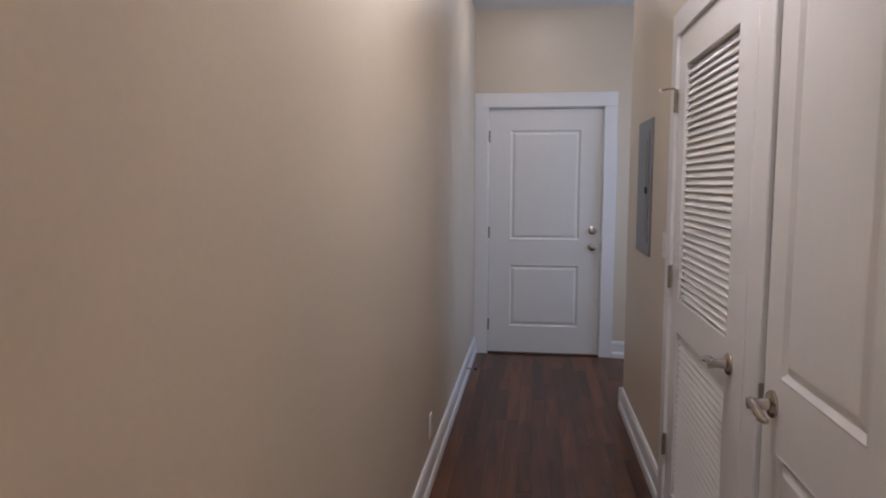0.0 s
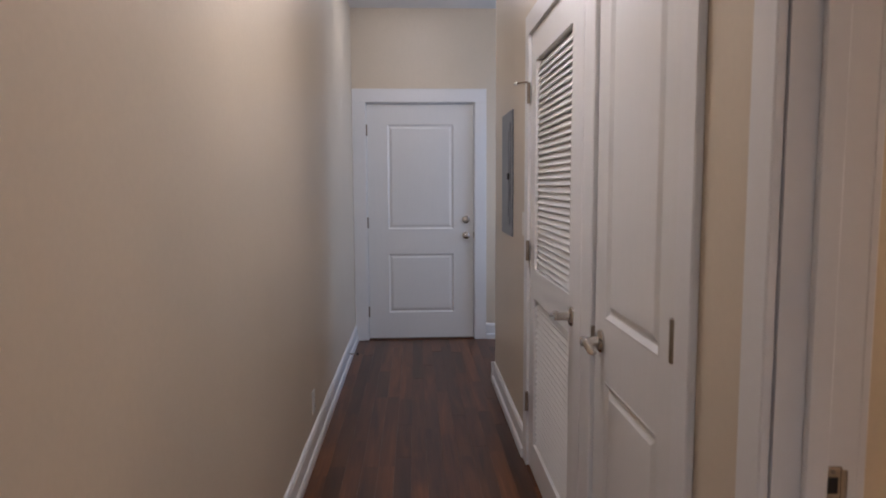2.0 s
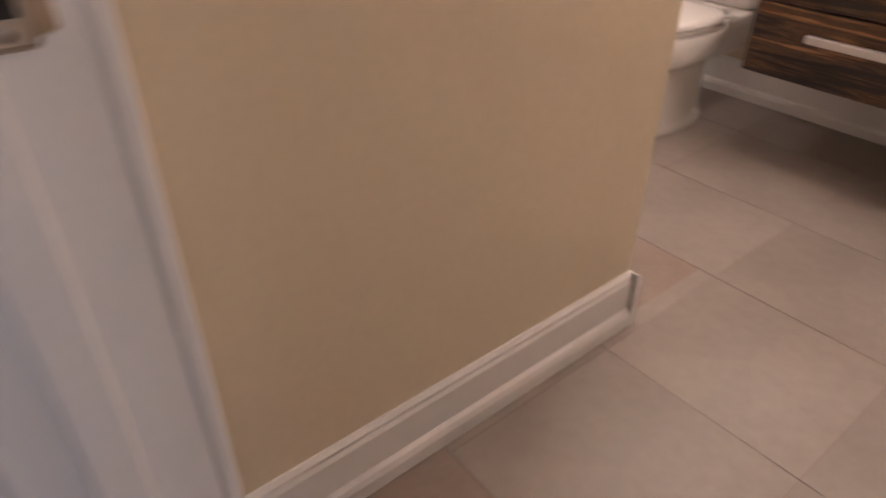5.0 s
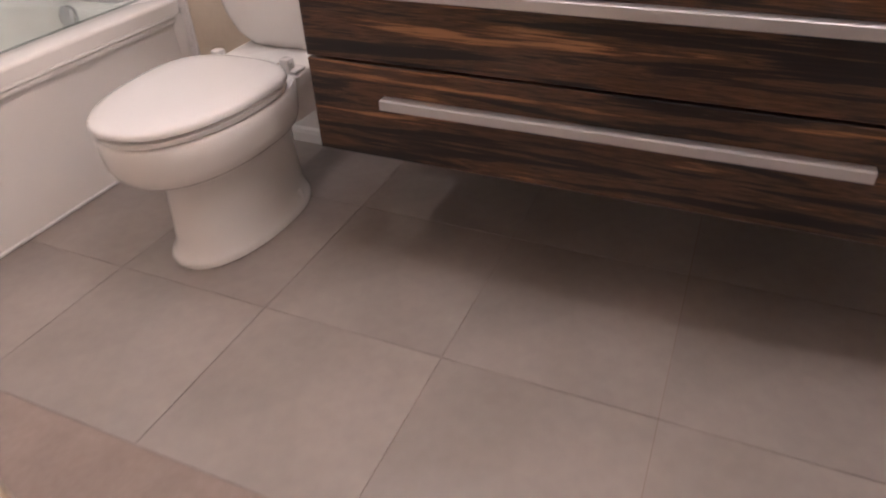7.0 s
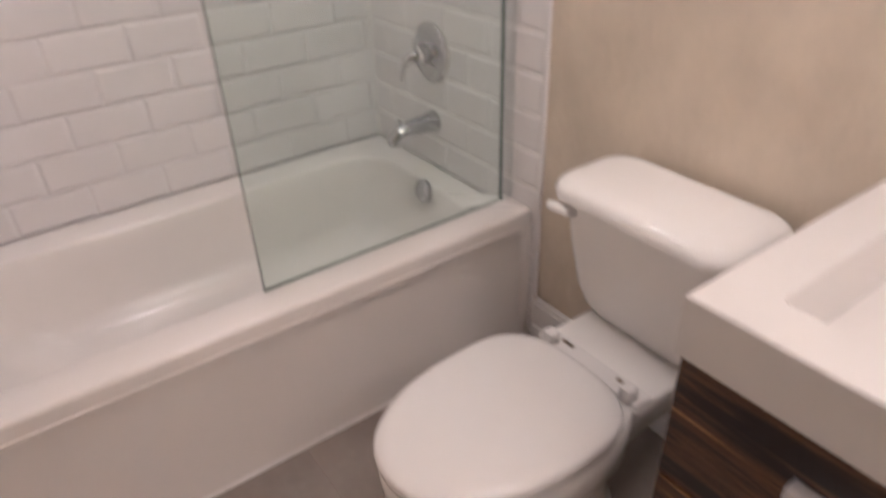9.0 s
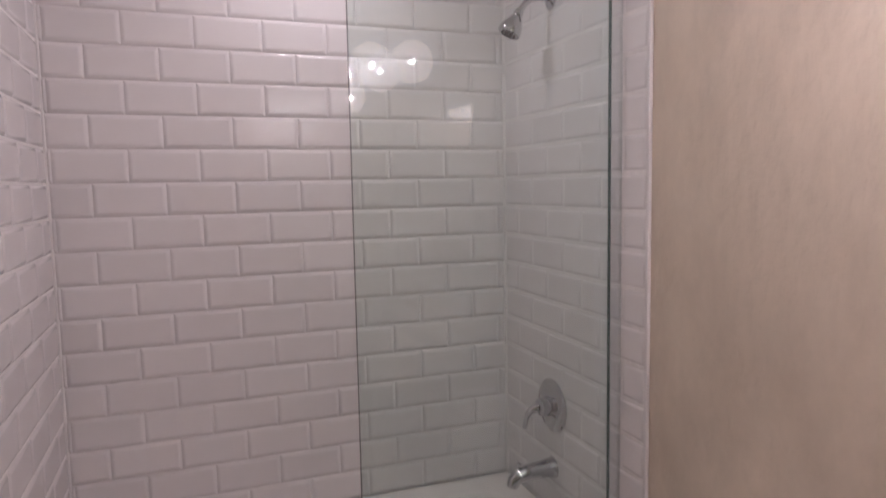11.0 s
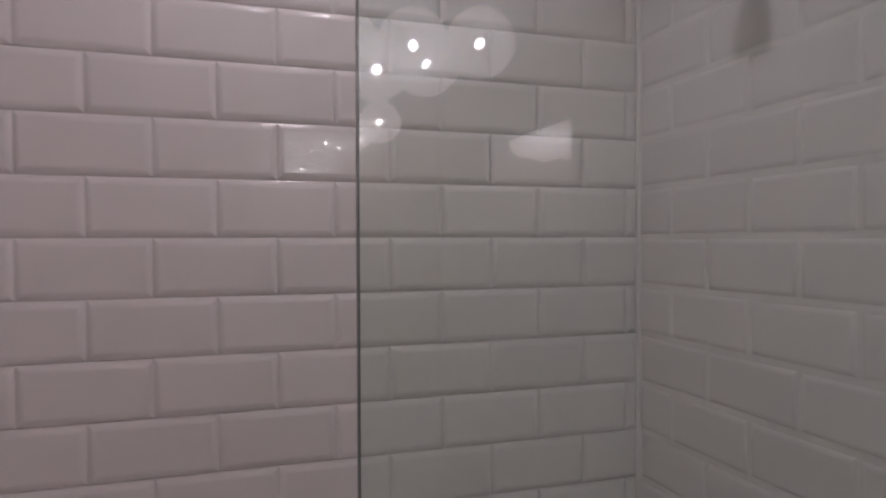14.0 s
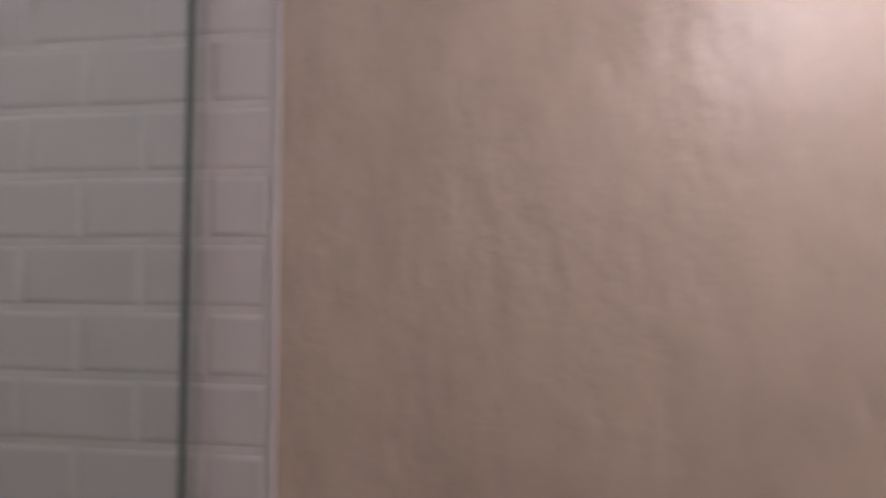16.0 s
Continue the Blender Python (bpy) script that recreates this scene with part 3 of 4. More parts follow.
stop = thing("door_stop", XL + 0.015, 1.85, 0.07, "spring door stop screwed to the baseboard", "door stop")
pts = [(XL + 0.016 + 0.0009 * i, 1.85 + 0.006 * math.cos(i * 0.9), 0.075 + 0.006 * math.sin(i * 0.9)) for i in range(64)]
part("spring", tube(pts, 0.0013, 6), M_HINGE, stop, "", True)
part("tip", turned((XL + 0.072, 1.85, 0.075), (1, 0, 0), [(0, 0.006), (0.001, 0.009), (0.012, 0.009), (0.016, 0.005)], 12), M_DARK, stop, "dark rubber tip", True)

# ---- bathtub ----
tub = thing("bathtub", -0.75, -0.41, 0, "white acrylic alcove bathtub with a creased apron", "bathtub")
X0, X1, Y0, Y1 = XC + 0.005, -0.002, -0.806, -0.002


def raised(loop):
    """Lifts the front rim above the back deck."""
    out = []
    for x, y, z in loop:
        f = min(max((-0.62 - y) / 0.075, 0.0), 1.0)
        out.append((x, y, z + FRONT * f * f * (3 - 2 * f)))
    return out


def tub_ring(x0, y0, x1, y1, r, z):
    """A rounded rectangle with extra points along its ends, so that the rim can rise."""
    ring, out = rrect(x0, y0, x1, y1, r, z), []
    for k, (p, q) in enumerate(zip(ring, ring[1:] + ring[:1])):
        steps = 24 if k in (13, 27) else 1
        out += [tuple(a + (b - a) * i / steps for a, b in zip(p, q)) for i in range(steps)]
    return out


loops = [raised(tub_ring(*row)) for row in (
    (X0, Y0 + 0.006, X1, Y1, 0.004, RIM - 0.07), (X0, Y0 + 0.001, X1, Y1, 0.004, RIM - 0.012), (X0, Y0 + 0.004, X1, Y1, 0.006, RIM - 0.004), (X0, Y0 + 0.014, X1, Y1, 0.010, RIM),
    (-1.418, -0.708, -0.078, -0.100, 0.13, RIM), (-1.412, -0.702, -0.084, -0.106, 0.128, RIM - 0.004), (-1.406, -0.697, -0.090, -0.112, 0.125, RIM - 0.014))]
loops += [tub_ring(*row) for row in (
    (-1.37, -0.690, -0.105, -0.122, 0.12, 0.28), (-1.30, -0.675, -0.135, -0.135, 0.11, 0.17), (-1.24, -0.655, -0.160, -0.15, 0.10, 0.13),
    (-1.17, -0.62, -0.22, -0.20, 0.08, 0.108), (-1.10, -0.55, -0.30, -0.27, 0.06, 0.105))]
part("basin", loft(loops, False, True), M_TUB, tub, "", True, 50)
TOP = RIM + FRONT
lean = [(-0.770, TOP - 0.03), (-0.8045, TOP - 0.045), (-0.805, TOP - 0.052), (-0.792, TOP - 0.066), (-0.791, TOP - 0.072), (-0.800, 0.06), (-0.811, 0.0), (-0.770, 0.0)]
bm = loft([[(x, y, z) for y, z in lean] for x in (X0, -0.034)])
part("apron", bm, M_TUB, tub, "white apron recessed below the rim", True, 24)
lean = [(-0.770, TOP - 0.03), (-0.8045, TOP - 0.045), (-0.806, TOP - 0.06), (-0.806, 0.02), (-0.811, 0.0), (-0.770, 0.0)]
bm = loft([[(x, y + dy, z) for y, z in lean] for x, dy in ((-0.034, 0.012), (-0.024, 0.003), (-0.014, 0.0), (X1, 0.0))])
part("end_post", bm, M_TUB, tub, "", True, 40)
part("overflow_plate", turned((-0.104, -0.427, 0.355), (-1, 0, 0.2), [(-0.008, 0.0), (-0.008, 0.037), (0.004, 0.037), (0.010, 0.030), (0.012, 0.008), (0.0125, 0)]), M_CHROME, tub, "round chrome overflow plate", True)
part("caulk", box(X0, -0.820, 0.0, X1, -0.811, 0.010, 0.003, seg=1), M_GROUT, tub, "white caulk line along the floor")

# glass screen
GX0, GX1, GY, GZ = -0.731, -0.037, -0.711, RIM + FRONT + 0.004
screen = thing("shower_screen", -0.39, GY, GZ - 0.004, "clear green-tinted fixed glass tub screen", "shower screen")
part("pane", box(GX0, GY - 0.004, GZ, GX1, GY + 0.004, 2.12), M_GLASS, screen)
part("edge_free", box(GX0 - 0.0014, GY - 0.004, GZ, GX0 - 0.0002, GY + 0.004, 2.12), M_SEAL, screen, "dark polished glass edge")
part("edge_wall", box(GX1 + 0.0002, GY - 0.0043, GZ, GX1 + 0.004, GY + 0.0043, 2.12), M_SEAL, screen, "dark seal along the wall side")
part("wall_profile", box(GX1 + 0.0042, GY - 0.007, GZ - 0.003, -0.0003, GY + 0.007, 2.12), thin_glass("clear_wall_strip", (0.9, 0.92, 0.91), 0.06, 0.1), screen, "clear strip that joins the glass to the wall")
part("sill_seal", box(GX0 - 0.004, GY - 0.0045, GZ - 0.0036, GX1, GY + 0.0045, GZ - 0.0002), thin_glass("clear_vinyl", (0.75, 0.78, 0.76), 0.05, 0.2), screen, "clear seal on the tub rim")

# taps
valve = thing("shower_valve", 0, -0.348, 0.744, "chrome round shower valve with a curved lever", "shower valve")
part("escutcheon", turned((0.0, -0.348, 0.744), (-1, 0, 0), [(0, 0), (0, 0.088), (0.004, 0.088), (0.010, 0.080), (0.013, 0.045), (0.016, 0.033), (0.050, 0.030), (0.054, 0.024), (0.055, 0)], 40), M_CHROME, valve, "", True)
part("lever", tube([(-0.052, -0.348, 0.744), (-0.066, -0.340, 0.740), (-0.078, -0.326, 0.724), (-0.082, -0.314, 0.697), (-0.082, -0.306, 0.664)], [0.014, 0.015, 0.012, 0.0095, 0.008]), M_CHROME, valve, "", True)
spout = thing("tub_spout", 0, -0.349, 0.533, "chrome tub spout with a diverter knob", "tub spout")
part("body", tube([(0.0, -0.349, 0.533), (-0.03, -0.349, 0.534), (-0.09, -0.349, 0.532), (-0.125, -0.349, 0.526), (-0.146, -0.349, 0.510), (-0.150, -0.349, 0.492)], [0.036, 0.029, 0.025, 0.024, 0.022, 0.019], 20), M_CHROME, spout, "", True)
part("diverter", turned((-0.128, -0.349, 0.546), (0, 0, 1), [(0, 0.004), (0.014, 0.004), (0.015, 0.008), (0.022, 0.008), (0.024, 0.004)], 12), M_CHROME, spout, "", True)
shower = thing("wall_shower", 0, -0.344, 2.043, "chrome shower head on a bent arm", "shower head")
part("flange", turned((0.0, -0.344, 2.043), (-1, 0, 0), [(0, 0), (0, 0.030), (0.004, 0.030), (0.012, 0.018), (0.014, 0.011)], 24), M_CHROME, shower, "", True)
part("arm", tube([(-0.004, -0.344, 2.043), (-0.04, -0.342, 2.045), (-0.07, -0.340, 2.039), (-0.092, -0.338, 2.021), (-0.108, -0.336, 1.999)], 0.0095), M_CHROME, shower, "", True)
hd = part("head", turned((-0.104, -0.336, 2.005), (-0.46, 0.06, -0.88), [(0, 0.0), (0, 0.013), (0.012, 0.016), (0.022, 0.014), (0.028, 0.020), (0.055, 0.033), (0.075, 0.037), (0.082, 0.035), (0.083, 0.030), (0.083, 0)], 28), M_CHROME, shower, "", True)
ax = Vector((-0.46, 0.06, -0.88)).normalized()
sd = ax.orthogonal().normalized()
uq = ax.cross(sd)
for ring, cnt in ((0.010, 6), (0.021, 12)):
    for i in range(cnt):
        a = 2 * math.pi * i / cnt
        p = Vector((-0.104, -0.336, 2.005)) + ax * 0.083 + (sd * math.cos(a) + uq * math.sin(a)) * ring
        part("nozzle", turned(p, ax, [(0, 0.0025), (0.004, 0.002)], 6), M_DARK, hd)

# ---- toilet ----
TY = -1.297
toilet = thing("toilet", -0.38, TY, 0, "white two-piece porcelain toilet with the lid closed", "toilet")
BOWL = ((0.0, -0.42, 0.270, 0.190, 0.128), (0.014, -0.42, 0.272, 0.191, 0.129), (0.022, -0.42, 0.267, 0.188, 0.124), (0.030, -0.42, 0.258, 0.186, 0.114), (0.060, -0.42, 0.250, 0.180, 0.108),
        (0.14, -0.42, 0.243, 0.178, 0.103), (0.20, -0.42, 0.240, 0.180, 0.103), (0.218, -0.425, 0.245, 0.20, 0.108), (0.235, -0.44, 0.258, 0.20, 0.126), (0.247, -0.455, 0.275, 0.20, 0.148),
        (0.264, -0.465, 0.289, 0.21, 0.166), (0.288, -0.47, 0.294, 0.22, 0.175), (0.323, -0.47, 0.297, 0.22, 0.178), (0.350, -0.47, 0.297, 0.22, 0.178), (0.3575, -0.47, 0.290, 0.215, 0.172))
loops = [egg(cx, TY, front, back, half, z, 48, 2.25) for z, cx, front, back, half in BOWL]
part("bowl", loft(loops), M_PORC, toilet, "", True, 50)
bm = loft([rrect(-0.30, TY - 0.10, -0.03, TY + 0.10, 0.03, 0.22), rrect(-0.315, TY - 0.135, -0.03, TY + 0.135, 0.03, 0.32), rrect(-0.318, TY - 0.14, -0.03, TY + 0.14, 0.03, 0.353), rrect(-0.312, TY - 0.135, -0.035, TY + 0.135, 0.03, 0.361)])
part("tank_shelf", bm, M_PORC, toilet, "", True, 50)
bm = loft([rrect(-0.150, TY - 0.13, -0.03, TY + 0.13, 0.04, 0.362), rrect(-0.175, TY - 0.160, -0.025, TY + 0.160, 0.05, 0.40), rrect(-0.190, TY - 0.172, -0.022, TY + 0.172, 0.05, 0.45), rrect(-0.205, TY - 0.185, -0.02, TY + 0.185, 0.045, 0.56),
           rrect(-0.212, TY - 0.192, -0.02, TY + 0.192, 0.045, 0.6430), rrect(-0.212, TY - 0.192, -0.02, TY + 0.192, 0.045, 0.6520)])
part("tank", bm, M_PORC, toilet, "", True, 50)
bm = loft([rrect(-0.226, TY - 0.206, -0.012, TY + 0.206, 0.055, 0.6520), rrect(-0.236, TY - 0.214, -0.010, TY + 0.214, 0.06, 0.6580), rrect(-0.238, TY - 0.216, -0.010, TY + 0.216, 0.06, 0.6740), rrect(-0.232, TY - 0.211, -0.013, TY + 0.211, 0.06, 0.6880),
           rrect(-0.218, TY - 0.198, -0.024, TY + 0.198, 0.06, 0.6970), rrect(-0.19, TY - 0.17, -0.05, TY + 0.17, 0.05, 0.7010)])
part("tank_lid", bm, M_PORC, toilet, "", True, 50)
SEAT = ((0.3585, 0.284, 0.15, 0.165), (0.3625, 0.294, 0.16, 0.175), (0.3735, 0.295, 0.16, 0.176), (0.3785, 0.288, 0.15, 0.169))
part("seat", loft([egg(-0.475, TY, f, b, h, z, 48, 2.15, 0.5) for z, f, b, h in SEAT]), M_SEAT, toilet, "", True, 50)
LID = ((0.3805, 0.290, 0.150, 0.171), (0.3835, 0.298, 0.158, 0.178), (0.3905, 0.298, 0.158, 0.178), (0.3975, 0.291, 0.152, 0.171), (0.4020, 0.27, 0.135, 0.153), (0.4040, 0.20, 0.09, 0.11))
part("seat_lid", loft([egg(-0.475, TY, f, b, h, z, 48, 2.2, 0.6) for z, f, b, h in LID]), M_SEAT, toilet, "", True, 50)
for dy in (-0.105, 0.105):
    hg = part("hinge_cap", box(-0.312, TY + dy - 0.014, 0.361, -0.284, TY + dy + 0.014, 0.397, 0.005), M_SEAT, toilet, "white plastic hinge post", True)
    part("pin", turned((-0.296, TY + dy - 0.017, 0.386), (0, 1, 0), [(0, 0.006), (0.034, 0.006)], 10), M_SEAT, hg)
part("hinge_bar", box(-0.308, TY - 0.135, 0.361, -0.262, TY + 0.135, 0.370, 0.003, seg=1), M_SEAT, toilet, "")
for dy in (-0.075, 0.075):
    part("slot", box(-0.282, TY + dy - 0.016, 0.3702, -0.272, TY + dy + 0.016, 0.3706), M_HINGE, toilet, "dark slot in the hinge plate")
for dy in (-0.098, 0.098):
    part("bolt_cap", turned((-0.345, TY + dy, 0.026), (0, 0, 1), [(-0.01, 0.019), (0.008, 0.018), (0.018, 0.013), (0.022, 0.004)], 14), M_PORC, toilet, "", True)
fl = part("flush_lever", turned((-0.212, TY + 0.155, 0.634), (-1, 0, 0), [(0, 0.014), (0.008, 0.013), (0.012, 0.009), (0.022, 0.008)], 14), M_PORC, toilet, "white flush lever", True)
part("lever_arm", tube([(-0.228, TY + 0.145, 0.640), (-0.232, TY + 0.165, 0.640), (-0.232, TY + 0.182, 0.638), (-0.230, TY + 0.204, 0.634)], [0.011, 0.012, 0.013, 0.010], 10, flat=0.7), M_PORC, fl, "", True)

# ---- vanity ----
VY0, VY1 = -2.838, -1.599
vanity = thing("vanity_cabinet", -0.23, -2.215, 0.278, "wall-hung vanity cabinet in dark striped wood veneer", "vanity")
part("carcass", box(-0.452, VY0 + 0.004, 0.280, 0.006, VY1 - 0.003, 0.717, 0.001, seg=1), M_CARCASS, vanity)
for z0, z1, hz in ((0.278, 0.485, 0.412), (0.491, 0.711, 0.634)):
    d = part("drawer", box(-0.481, VY0 + 0.002, z0, -0.4535, VY1, z1, 0.0015, seg=1), M_ZEBRA, vanity, "striped veneer drawer front")
    bm = box(-0.506, -2.655, hz - 0.0105, -0.500, -1.772, hz + 0.0105, 0.0015, seg=1)
    box(-0.501, -2.655, hz + 0.0035, -0.481, -1.772, hz + 0.0105, 0.0012, bm, seg=1)
    part("handle", bm, M_ALU, d, "long satin aluminium bar handle")
sink = thing("sink_top", -0.23, -2.215, 0.72, "white moulded sink top with a long rectangular basin", "sink")
S0, S1 = VY0 - 0.006, VY1 + 0.006
loops = [rrect(-0.492, S0, 0.006, S1, 0.003, 0.719, 3), rrect(-0.492, S0, 0.006, S1, 0.003, 0.807, 3), rrect(-0.489, S0 + 0.003, 0.004, S1 - 0.003, 0.003, 0.811, 3),
         rrect(-0.417, S0 + 0.078, -0.115, S1 - 0.078, 0.012, 0.811, 3), rrect(-0.413, S0 + 0.082, -0.119, S1 - 0.082, 0.012, 0.806, 3), rrect(-0.405, S0 + 0.10, -0.125, S1 - 0.10, 0.02, 0.742, 3), rrect(-0.33, S0 + 0.3, -0.18, S1 - 0.3, 0.02, 0.730, 3)]
part("top", loft(loops[:4], True, False), M_STONE, sink, "", True, 30)
part("basin", loft(loops[3:], False, True), M_STONE, sink, "long shallow rectangular basin", True, 30)
mirror = thing("wall_mirror", 0.006, -2.215, 0.98, "frameless wall mirror above the vanity", "mirror")
part("glass", box(0.002, -2.80, 0.98, 0.0075, -1.72, 1.80), M_MIRROR, mirror)

# ---- hanging lamp of glass globes ----
lamp = thing("globe_chandelier", -0.45, -1.70, 1.90, "hanging cluster lamp of rippled clear glass globes", "lamp", "lamps above the vanity")
part("canopy", turned((-0.45, -1.70, BATH_H), (0, 0, -1), [(0, 0.0), (0, 0.065), (0.02, 0.062), (0.026, 0.02), (0.03, 0.0)]), M_CHROME, lamp, "chrome ceiling canopy", True)
part("stem", turned((-0.45, -1.70, 2.13), (0, 0, 1), [(0, 0.008), (0.29, 0.008)], 12), M_CHROME, lamp, "", True)
part("hub", turned((-0.45, -1.70, 2.10), (0, 0, 1), [(0, 0), (0, 0.03), (0.01, 0.035), (0.03, 0.035), (0.04, 0.01), (0.041, 0)], 20), M_CHROME, lamp, "", True)
for gx, gy, gz in ((-0.29, -1.60, 1.931), (-0.444, -1.605, 1.915), (-0.369, -1.752, 1.917), (-0.482, -1.80, 1.908), (-0.585, -1.64, 1.905), (-0.62, -1.79, 1.915)):
    part("arm", tube([(-0.45, -1.70, 2.115), ((gx - 0.45) / 2, (gy - 1.70) / 2, 2.10), (gx, gy, 2.05), (gx, gy, 1.985)], 0.005, 8), M_CHROME, lamp, "", True)
    part("socket", turned((gx, gy, 1.955), (0, 0, 1), [(0, 0.012), (0.03, 0.014), (0.034, 0.006)], 12), M_CHROME, lamp, "", True)
    bm = bmesh.new()
    bmesh.ops.create_uvsphere(bm, u_segments=32, v_segments=20, radius=0.078, matrix=Matrix.Translation((gx, gy, gz)))
    gl = part("globe", bm, M_GLOBE, lamp, "rippled clear glass globe with added glow", True)
    bm = bmesh.new()
    bmesh.ops.create_icosphere(bm, subdivisions=2, radius=0.0082, matrix=Matrix.Translation((gx, gy, gz)) @ Matrix.Diagonal((1, 1, 1.25, 1)))
    part("bulb", bm, M_BULB, gl, "glowing bulb", True)

copy_thing(lamp, Matrix.Translation((-0.45, -2.73, 1.90)))

# ---- recessed lamp in the ceiling over the tub, whose light throws the shower arm's shadow down the tiles ----
can = thing("recessed_light", -0.70, -0.38, BATH_H - 0.012, "round recessed ceiling light with white trim over the tub", "ceiling light")
ring = [(0.0, 0.090), (0.004, 0.092), (0.010, 0.086), (0.012, 0.070), (0.004, 0.066)]
part("trim_ring", turned((-0.70, -0.38, BATH_H), (0, 0, -1), ring, 36, caps=False), M_TRIM, can, "", True)
part("lens", turned((-0.70, -0.38, BATH_H), (0, 0, -1), [(0.001, 0.066), (0.006, 0.064), (0.008, 0.04), (0.009, 0.0)], 28), glowing("frosted_lens_glow", BULB_COLOUR, CAN_S), can, "glowing frosted lens", True)

# ---- pieces: floor boards ----
rng = random.Random(4)
BW = 0.079
BOARDS = {}


def shared_box(key, dx, dy, dz, mat, bevel, name):
    if key not in BOARDS:
        ob = finish(name, box(-dx / 2, -dy / 2, -dz, dx / 2, dy / 2, 0, 0.0), mat)
        me = ob.data
        bpy.data.objects.remove(ob)
        BOARDS[key] = me
    return BOARDS[key]


def board(x0, x1, y0, y1):
    w, l = x1 - x0 - 0.0005, round(y1 - y0 - 0.0006, 4)
    o = new("board", shared_box(("b", round(w, 4), l), w, l, 0.0135, M_FLOOR, 0, "board"))
    o.parent = floor_hall
    o.location = ((x0 + x1) / 2, (y0 + y1) / 2, rng.uniform(-0.0004, 0.0004))


x = XL
while x < -2.49:
    x1 = min(x + BW, -2.487) if x > XL else -3.597
    y = -6.0 + rng.uniform(0.1, 0.9)
    ys = [-6.0, y]
    while ys[-1] < 2.62:
        ys.append(ys[-1] + rng.choice((0.45, 0.6, 0.75, 0.9, 1.05, 1.3)))
    ys[-1] = 2.625
    if ys[-1] - ys[-2] < 0.12:
        ys.pop(-2)
    for a, b in zip(ys, ys[1:]):
        board(x, x1, a, b)
    x = x1
x = -2.487
while x < -1.23:
    x1 = min(x + BW, -1.22)
    board(x, x1, 1.33, 2.0 + 0.3 * ((x * 100) % 2 > 1))
    board(x, x1, 2.0 + 0.3 * ((x * 100) % 2 > 1), 2.61)
    x = x1

# ---- pieces: floor tiles ----
FX = [-2.452, -1.99, -1.553, -1.14, -0.742, -0.297, 0.008]
for i, (a, b) in enumerate(zip(FX, FX[1:])):
    cuts = [-2.845, -2.42, -1.995, -1.565, -1.14]
    lo = YW if a > -2.42 else -2.902
    hi = -0.80 if a > XC - 0.05 else (YS if a > -2.42 else -2.176)
    edges = [lo] + [c for c in cuts if lo + 0.02 < c < hi - 0.02] + [hi]
    for c, d in zip(edges, edges[1:]):
        w, l = b - a - 0.002, d - c - 0.002
        o = new("floor_tile", shared_box(("f", round(w, 3), round(l, 3)), w, l, 0.008, M_FTILE, 0, "floor_tile"))
        o.parent = floor_bath
        o.location = ((a + b) / 2, (c + d) / 2, 0.0)

# ---- pieces: bevelled wall tiles ----
TILES = {}


def tile_mesh(w, h):
    key = (round(w, 3), round(h, 3))
    if key not in TILES:
        rows = [(0.0, 0.0), (0.0, 0.0024), (0.0006, 0.0028), (0.0115, 0.0077), (0.0135, 0.008), (0.0155, 0.008)]
        loops = []
        for inset, up in rows:
            ix, iy = min(inset * 0.9, w * 0.35), min(inset, h * 0.35)
            loops.append([(-w / 2 + ix, -h / 2 + iy, up), (w / 2 - ix, -h / 2 + iy, up), (w / 2 - ix, h / 2 - iy, up), (-w / 2 + ix, h / 2 - iy, up)])
        ob = finish("wall_tile", loft(loops, False, True), M_TILE, True, 20)
        me = ob.data
        bpy.data.objects.remove(ob)
        TILES[key] = me
    return TILES[key]


def tile_wall(parent, u0, u1, z0, z1, joint, place, odd):
    """Half-bond rows; joint: where one upright joint stands in the rows above TROW0 + even rows."""
    k = math.floor((z0 - TROW0) / TP)
    while TROW0 + k * TP < z1 - 0.005:
        a, b = max(TROW0 + k * TP, z0), min(TROW0 + (k + 1) * TP, z1)
        first = joint + (TQ / 2 if (k % 2) == odd else 0.0)
        n = math.floor((u0 - first) / TQ)
        while first + n * TQ < u1 - 0.004:
            c, d = max(first + n * TQ, u0), min(first + (n + 1) * TQ, u1)
            if d - c > 0.006 and b - a > 0.006:
                o = new("wall_tile", tile_mesh(d - c - 0.0002, b - a - 0.0008))
                o.parent = parent
                o.matrix_local = place((c + d) / 2, (a + b) / 2, rng)
            n += 1
        k += 1


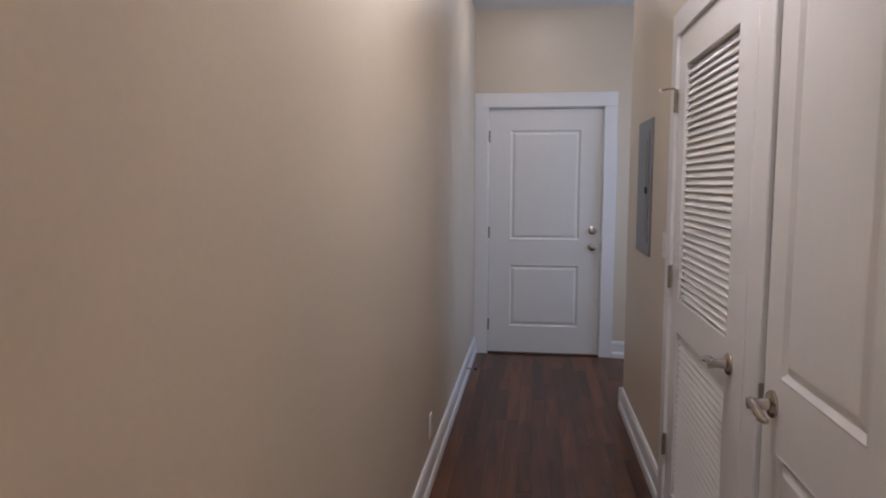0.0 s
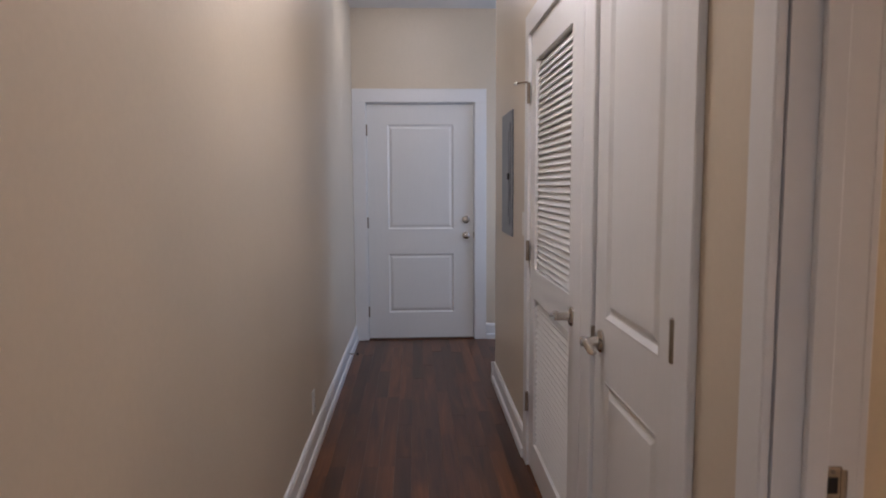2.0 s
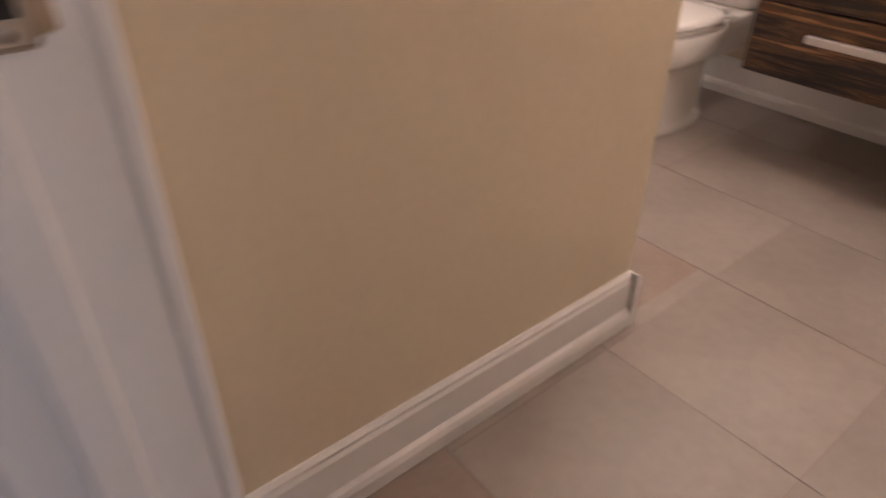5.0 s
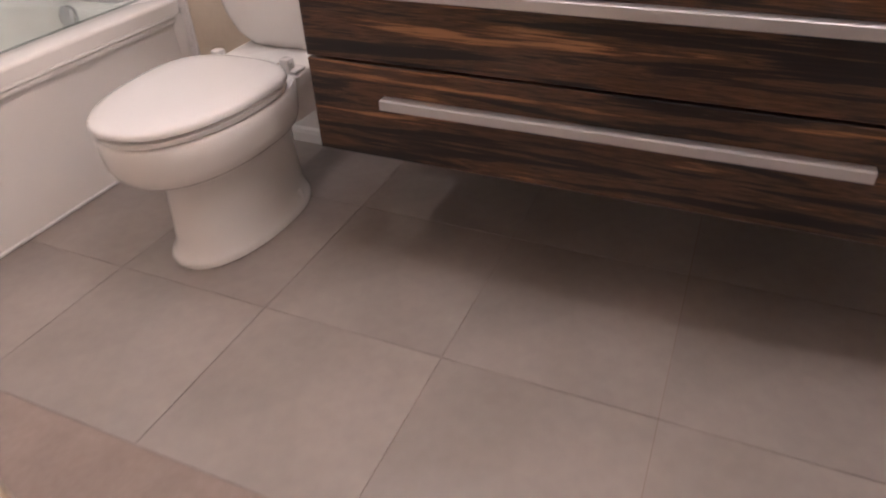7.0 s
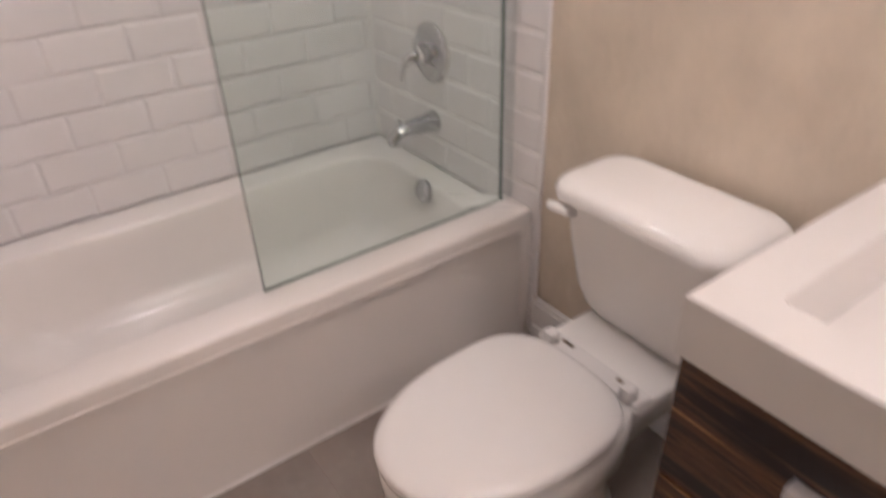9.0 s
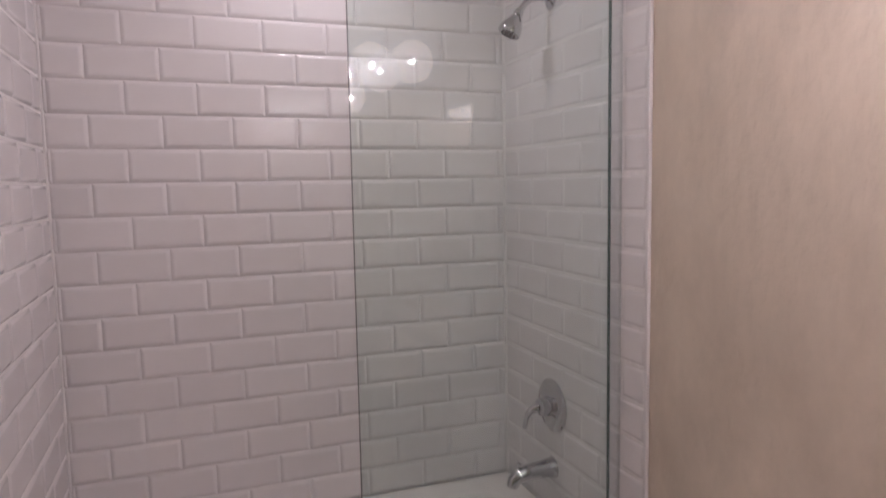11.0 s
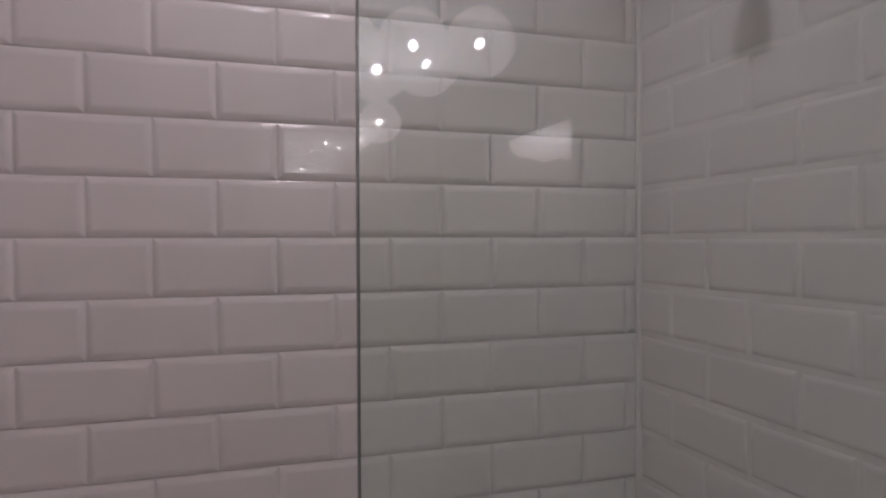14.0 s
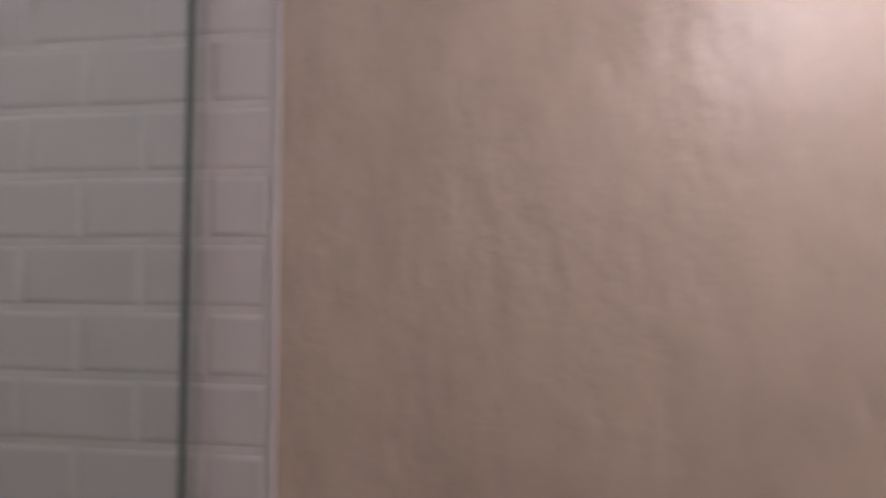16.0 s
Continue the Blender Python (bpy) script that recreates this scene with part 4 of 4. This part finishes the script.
def facing(axis, at, jitter=0.0022):
    def place(u, z, r):
        tilt = Matrix.Rotation(r.uniform(-jitter, jitter) * 2, 4, "X") @ Matrix.Rotation(r.uniform(-jitter, jitter) * 2, 4, "Y")
        if axis == "-y":
            return Matrix.Translation((u, at, z)) @ Matrix.Rotation(radians(90), 4, "X") @ tilt
        if axis == "-x":
            return Matrix.Translation((at, u, z)) @ Matrix.Rotation(radians(-90), 4, "Z") @ Matrix.Rotation(radians(90), 4, "X") @ tilt
        return Matrix.Translation((at, u, z)) @ Matrix.Rotation(radians(90), 4, "Z") @ Matrix.Rotation(radians(90), 4, "X") @ tilt
    return place


# the odd row just above TROW0 + 3 rows has its joint 0.028 from the corner
tile_wall(wall_back, XC + 0.008, -0.0005, RIM + 0.002, BATH_H, -0.028, facing("-y", 0.008), 0)
wall_tap = structure("wall_tap_side", slabs((0.003, -0.822, 0.0, 0.0079, 0.0079, BATH_H)), M_GROUT, "grouted tile bed beside the taps", "wall")
tile_wall(wall_tap, -0.822, -0.0005, RIM + 0.002, BATH_H, -0.108, facing("-x", 0.008), 0)
tile_wall(wall_tap, -0.822, -0.79, 0.005, RIM, -0.108, facing("-x", 0.008), 0)
wall_foot = structure("wall_foot_side", slabs((XC + 0.0005, -0.822, RIM + 0.002, XC + 0.004, 0.0075, BATH_H)), M_GROUT, "grouted tile bed at the foot of the tub", "wall")
tile_wall(wall_foot, -0.822, -0.0005, RIM + 0.002, BATH_H, -0.11, facing("+x", XC), 0)
structure("trim_tile_edge", box(-0.003, -0.834, 0.14, 0.008, -0.8235, BATH_H, 0.003), M_TILE, "white edge strip beside the bath tiles", "tile trim")

CORNERS = (("trim_caulk_taps", 0.0, 1), ("trim_caulk_foot", XC + 0.008, -1))
for name, cx, side in CORNERS:
    prism = [(cx + side * 0.006, 0.006), (cx - side * 0.0045, 0.006), (cx - side * 0.0015, -0.0015), (cx + side * 0.006, -0.0045)]
    structure(name, loft([[(x, y, z) for x, y in prism] for z in (RIM, BATH_H)]), M_GROUT, "white caulk in the corner of the tiles", "caulk")
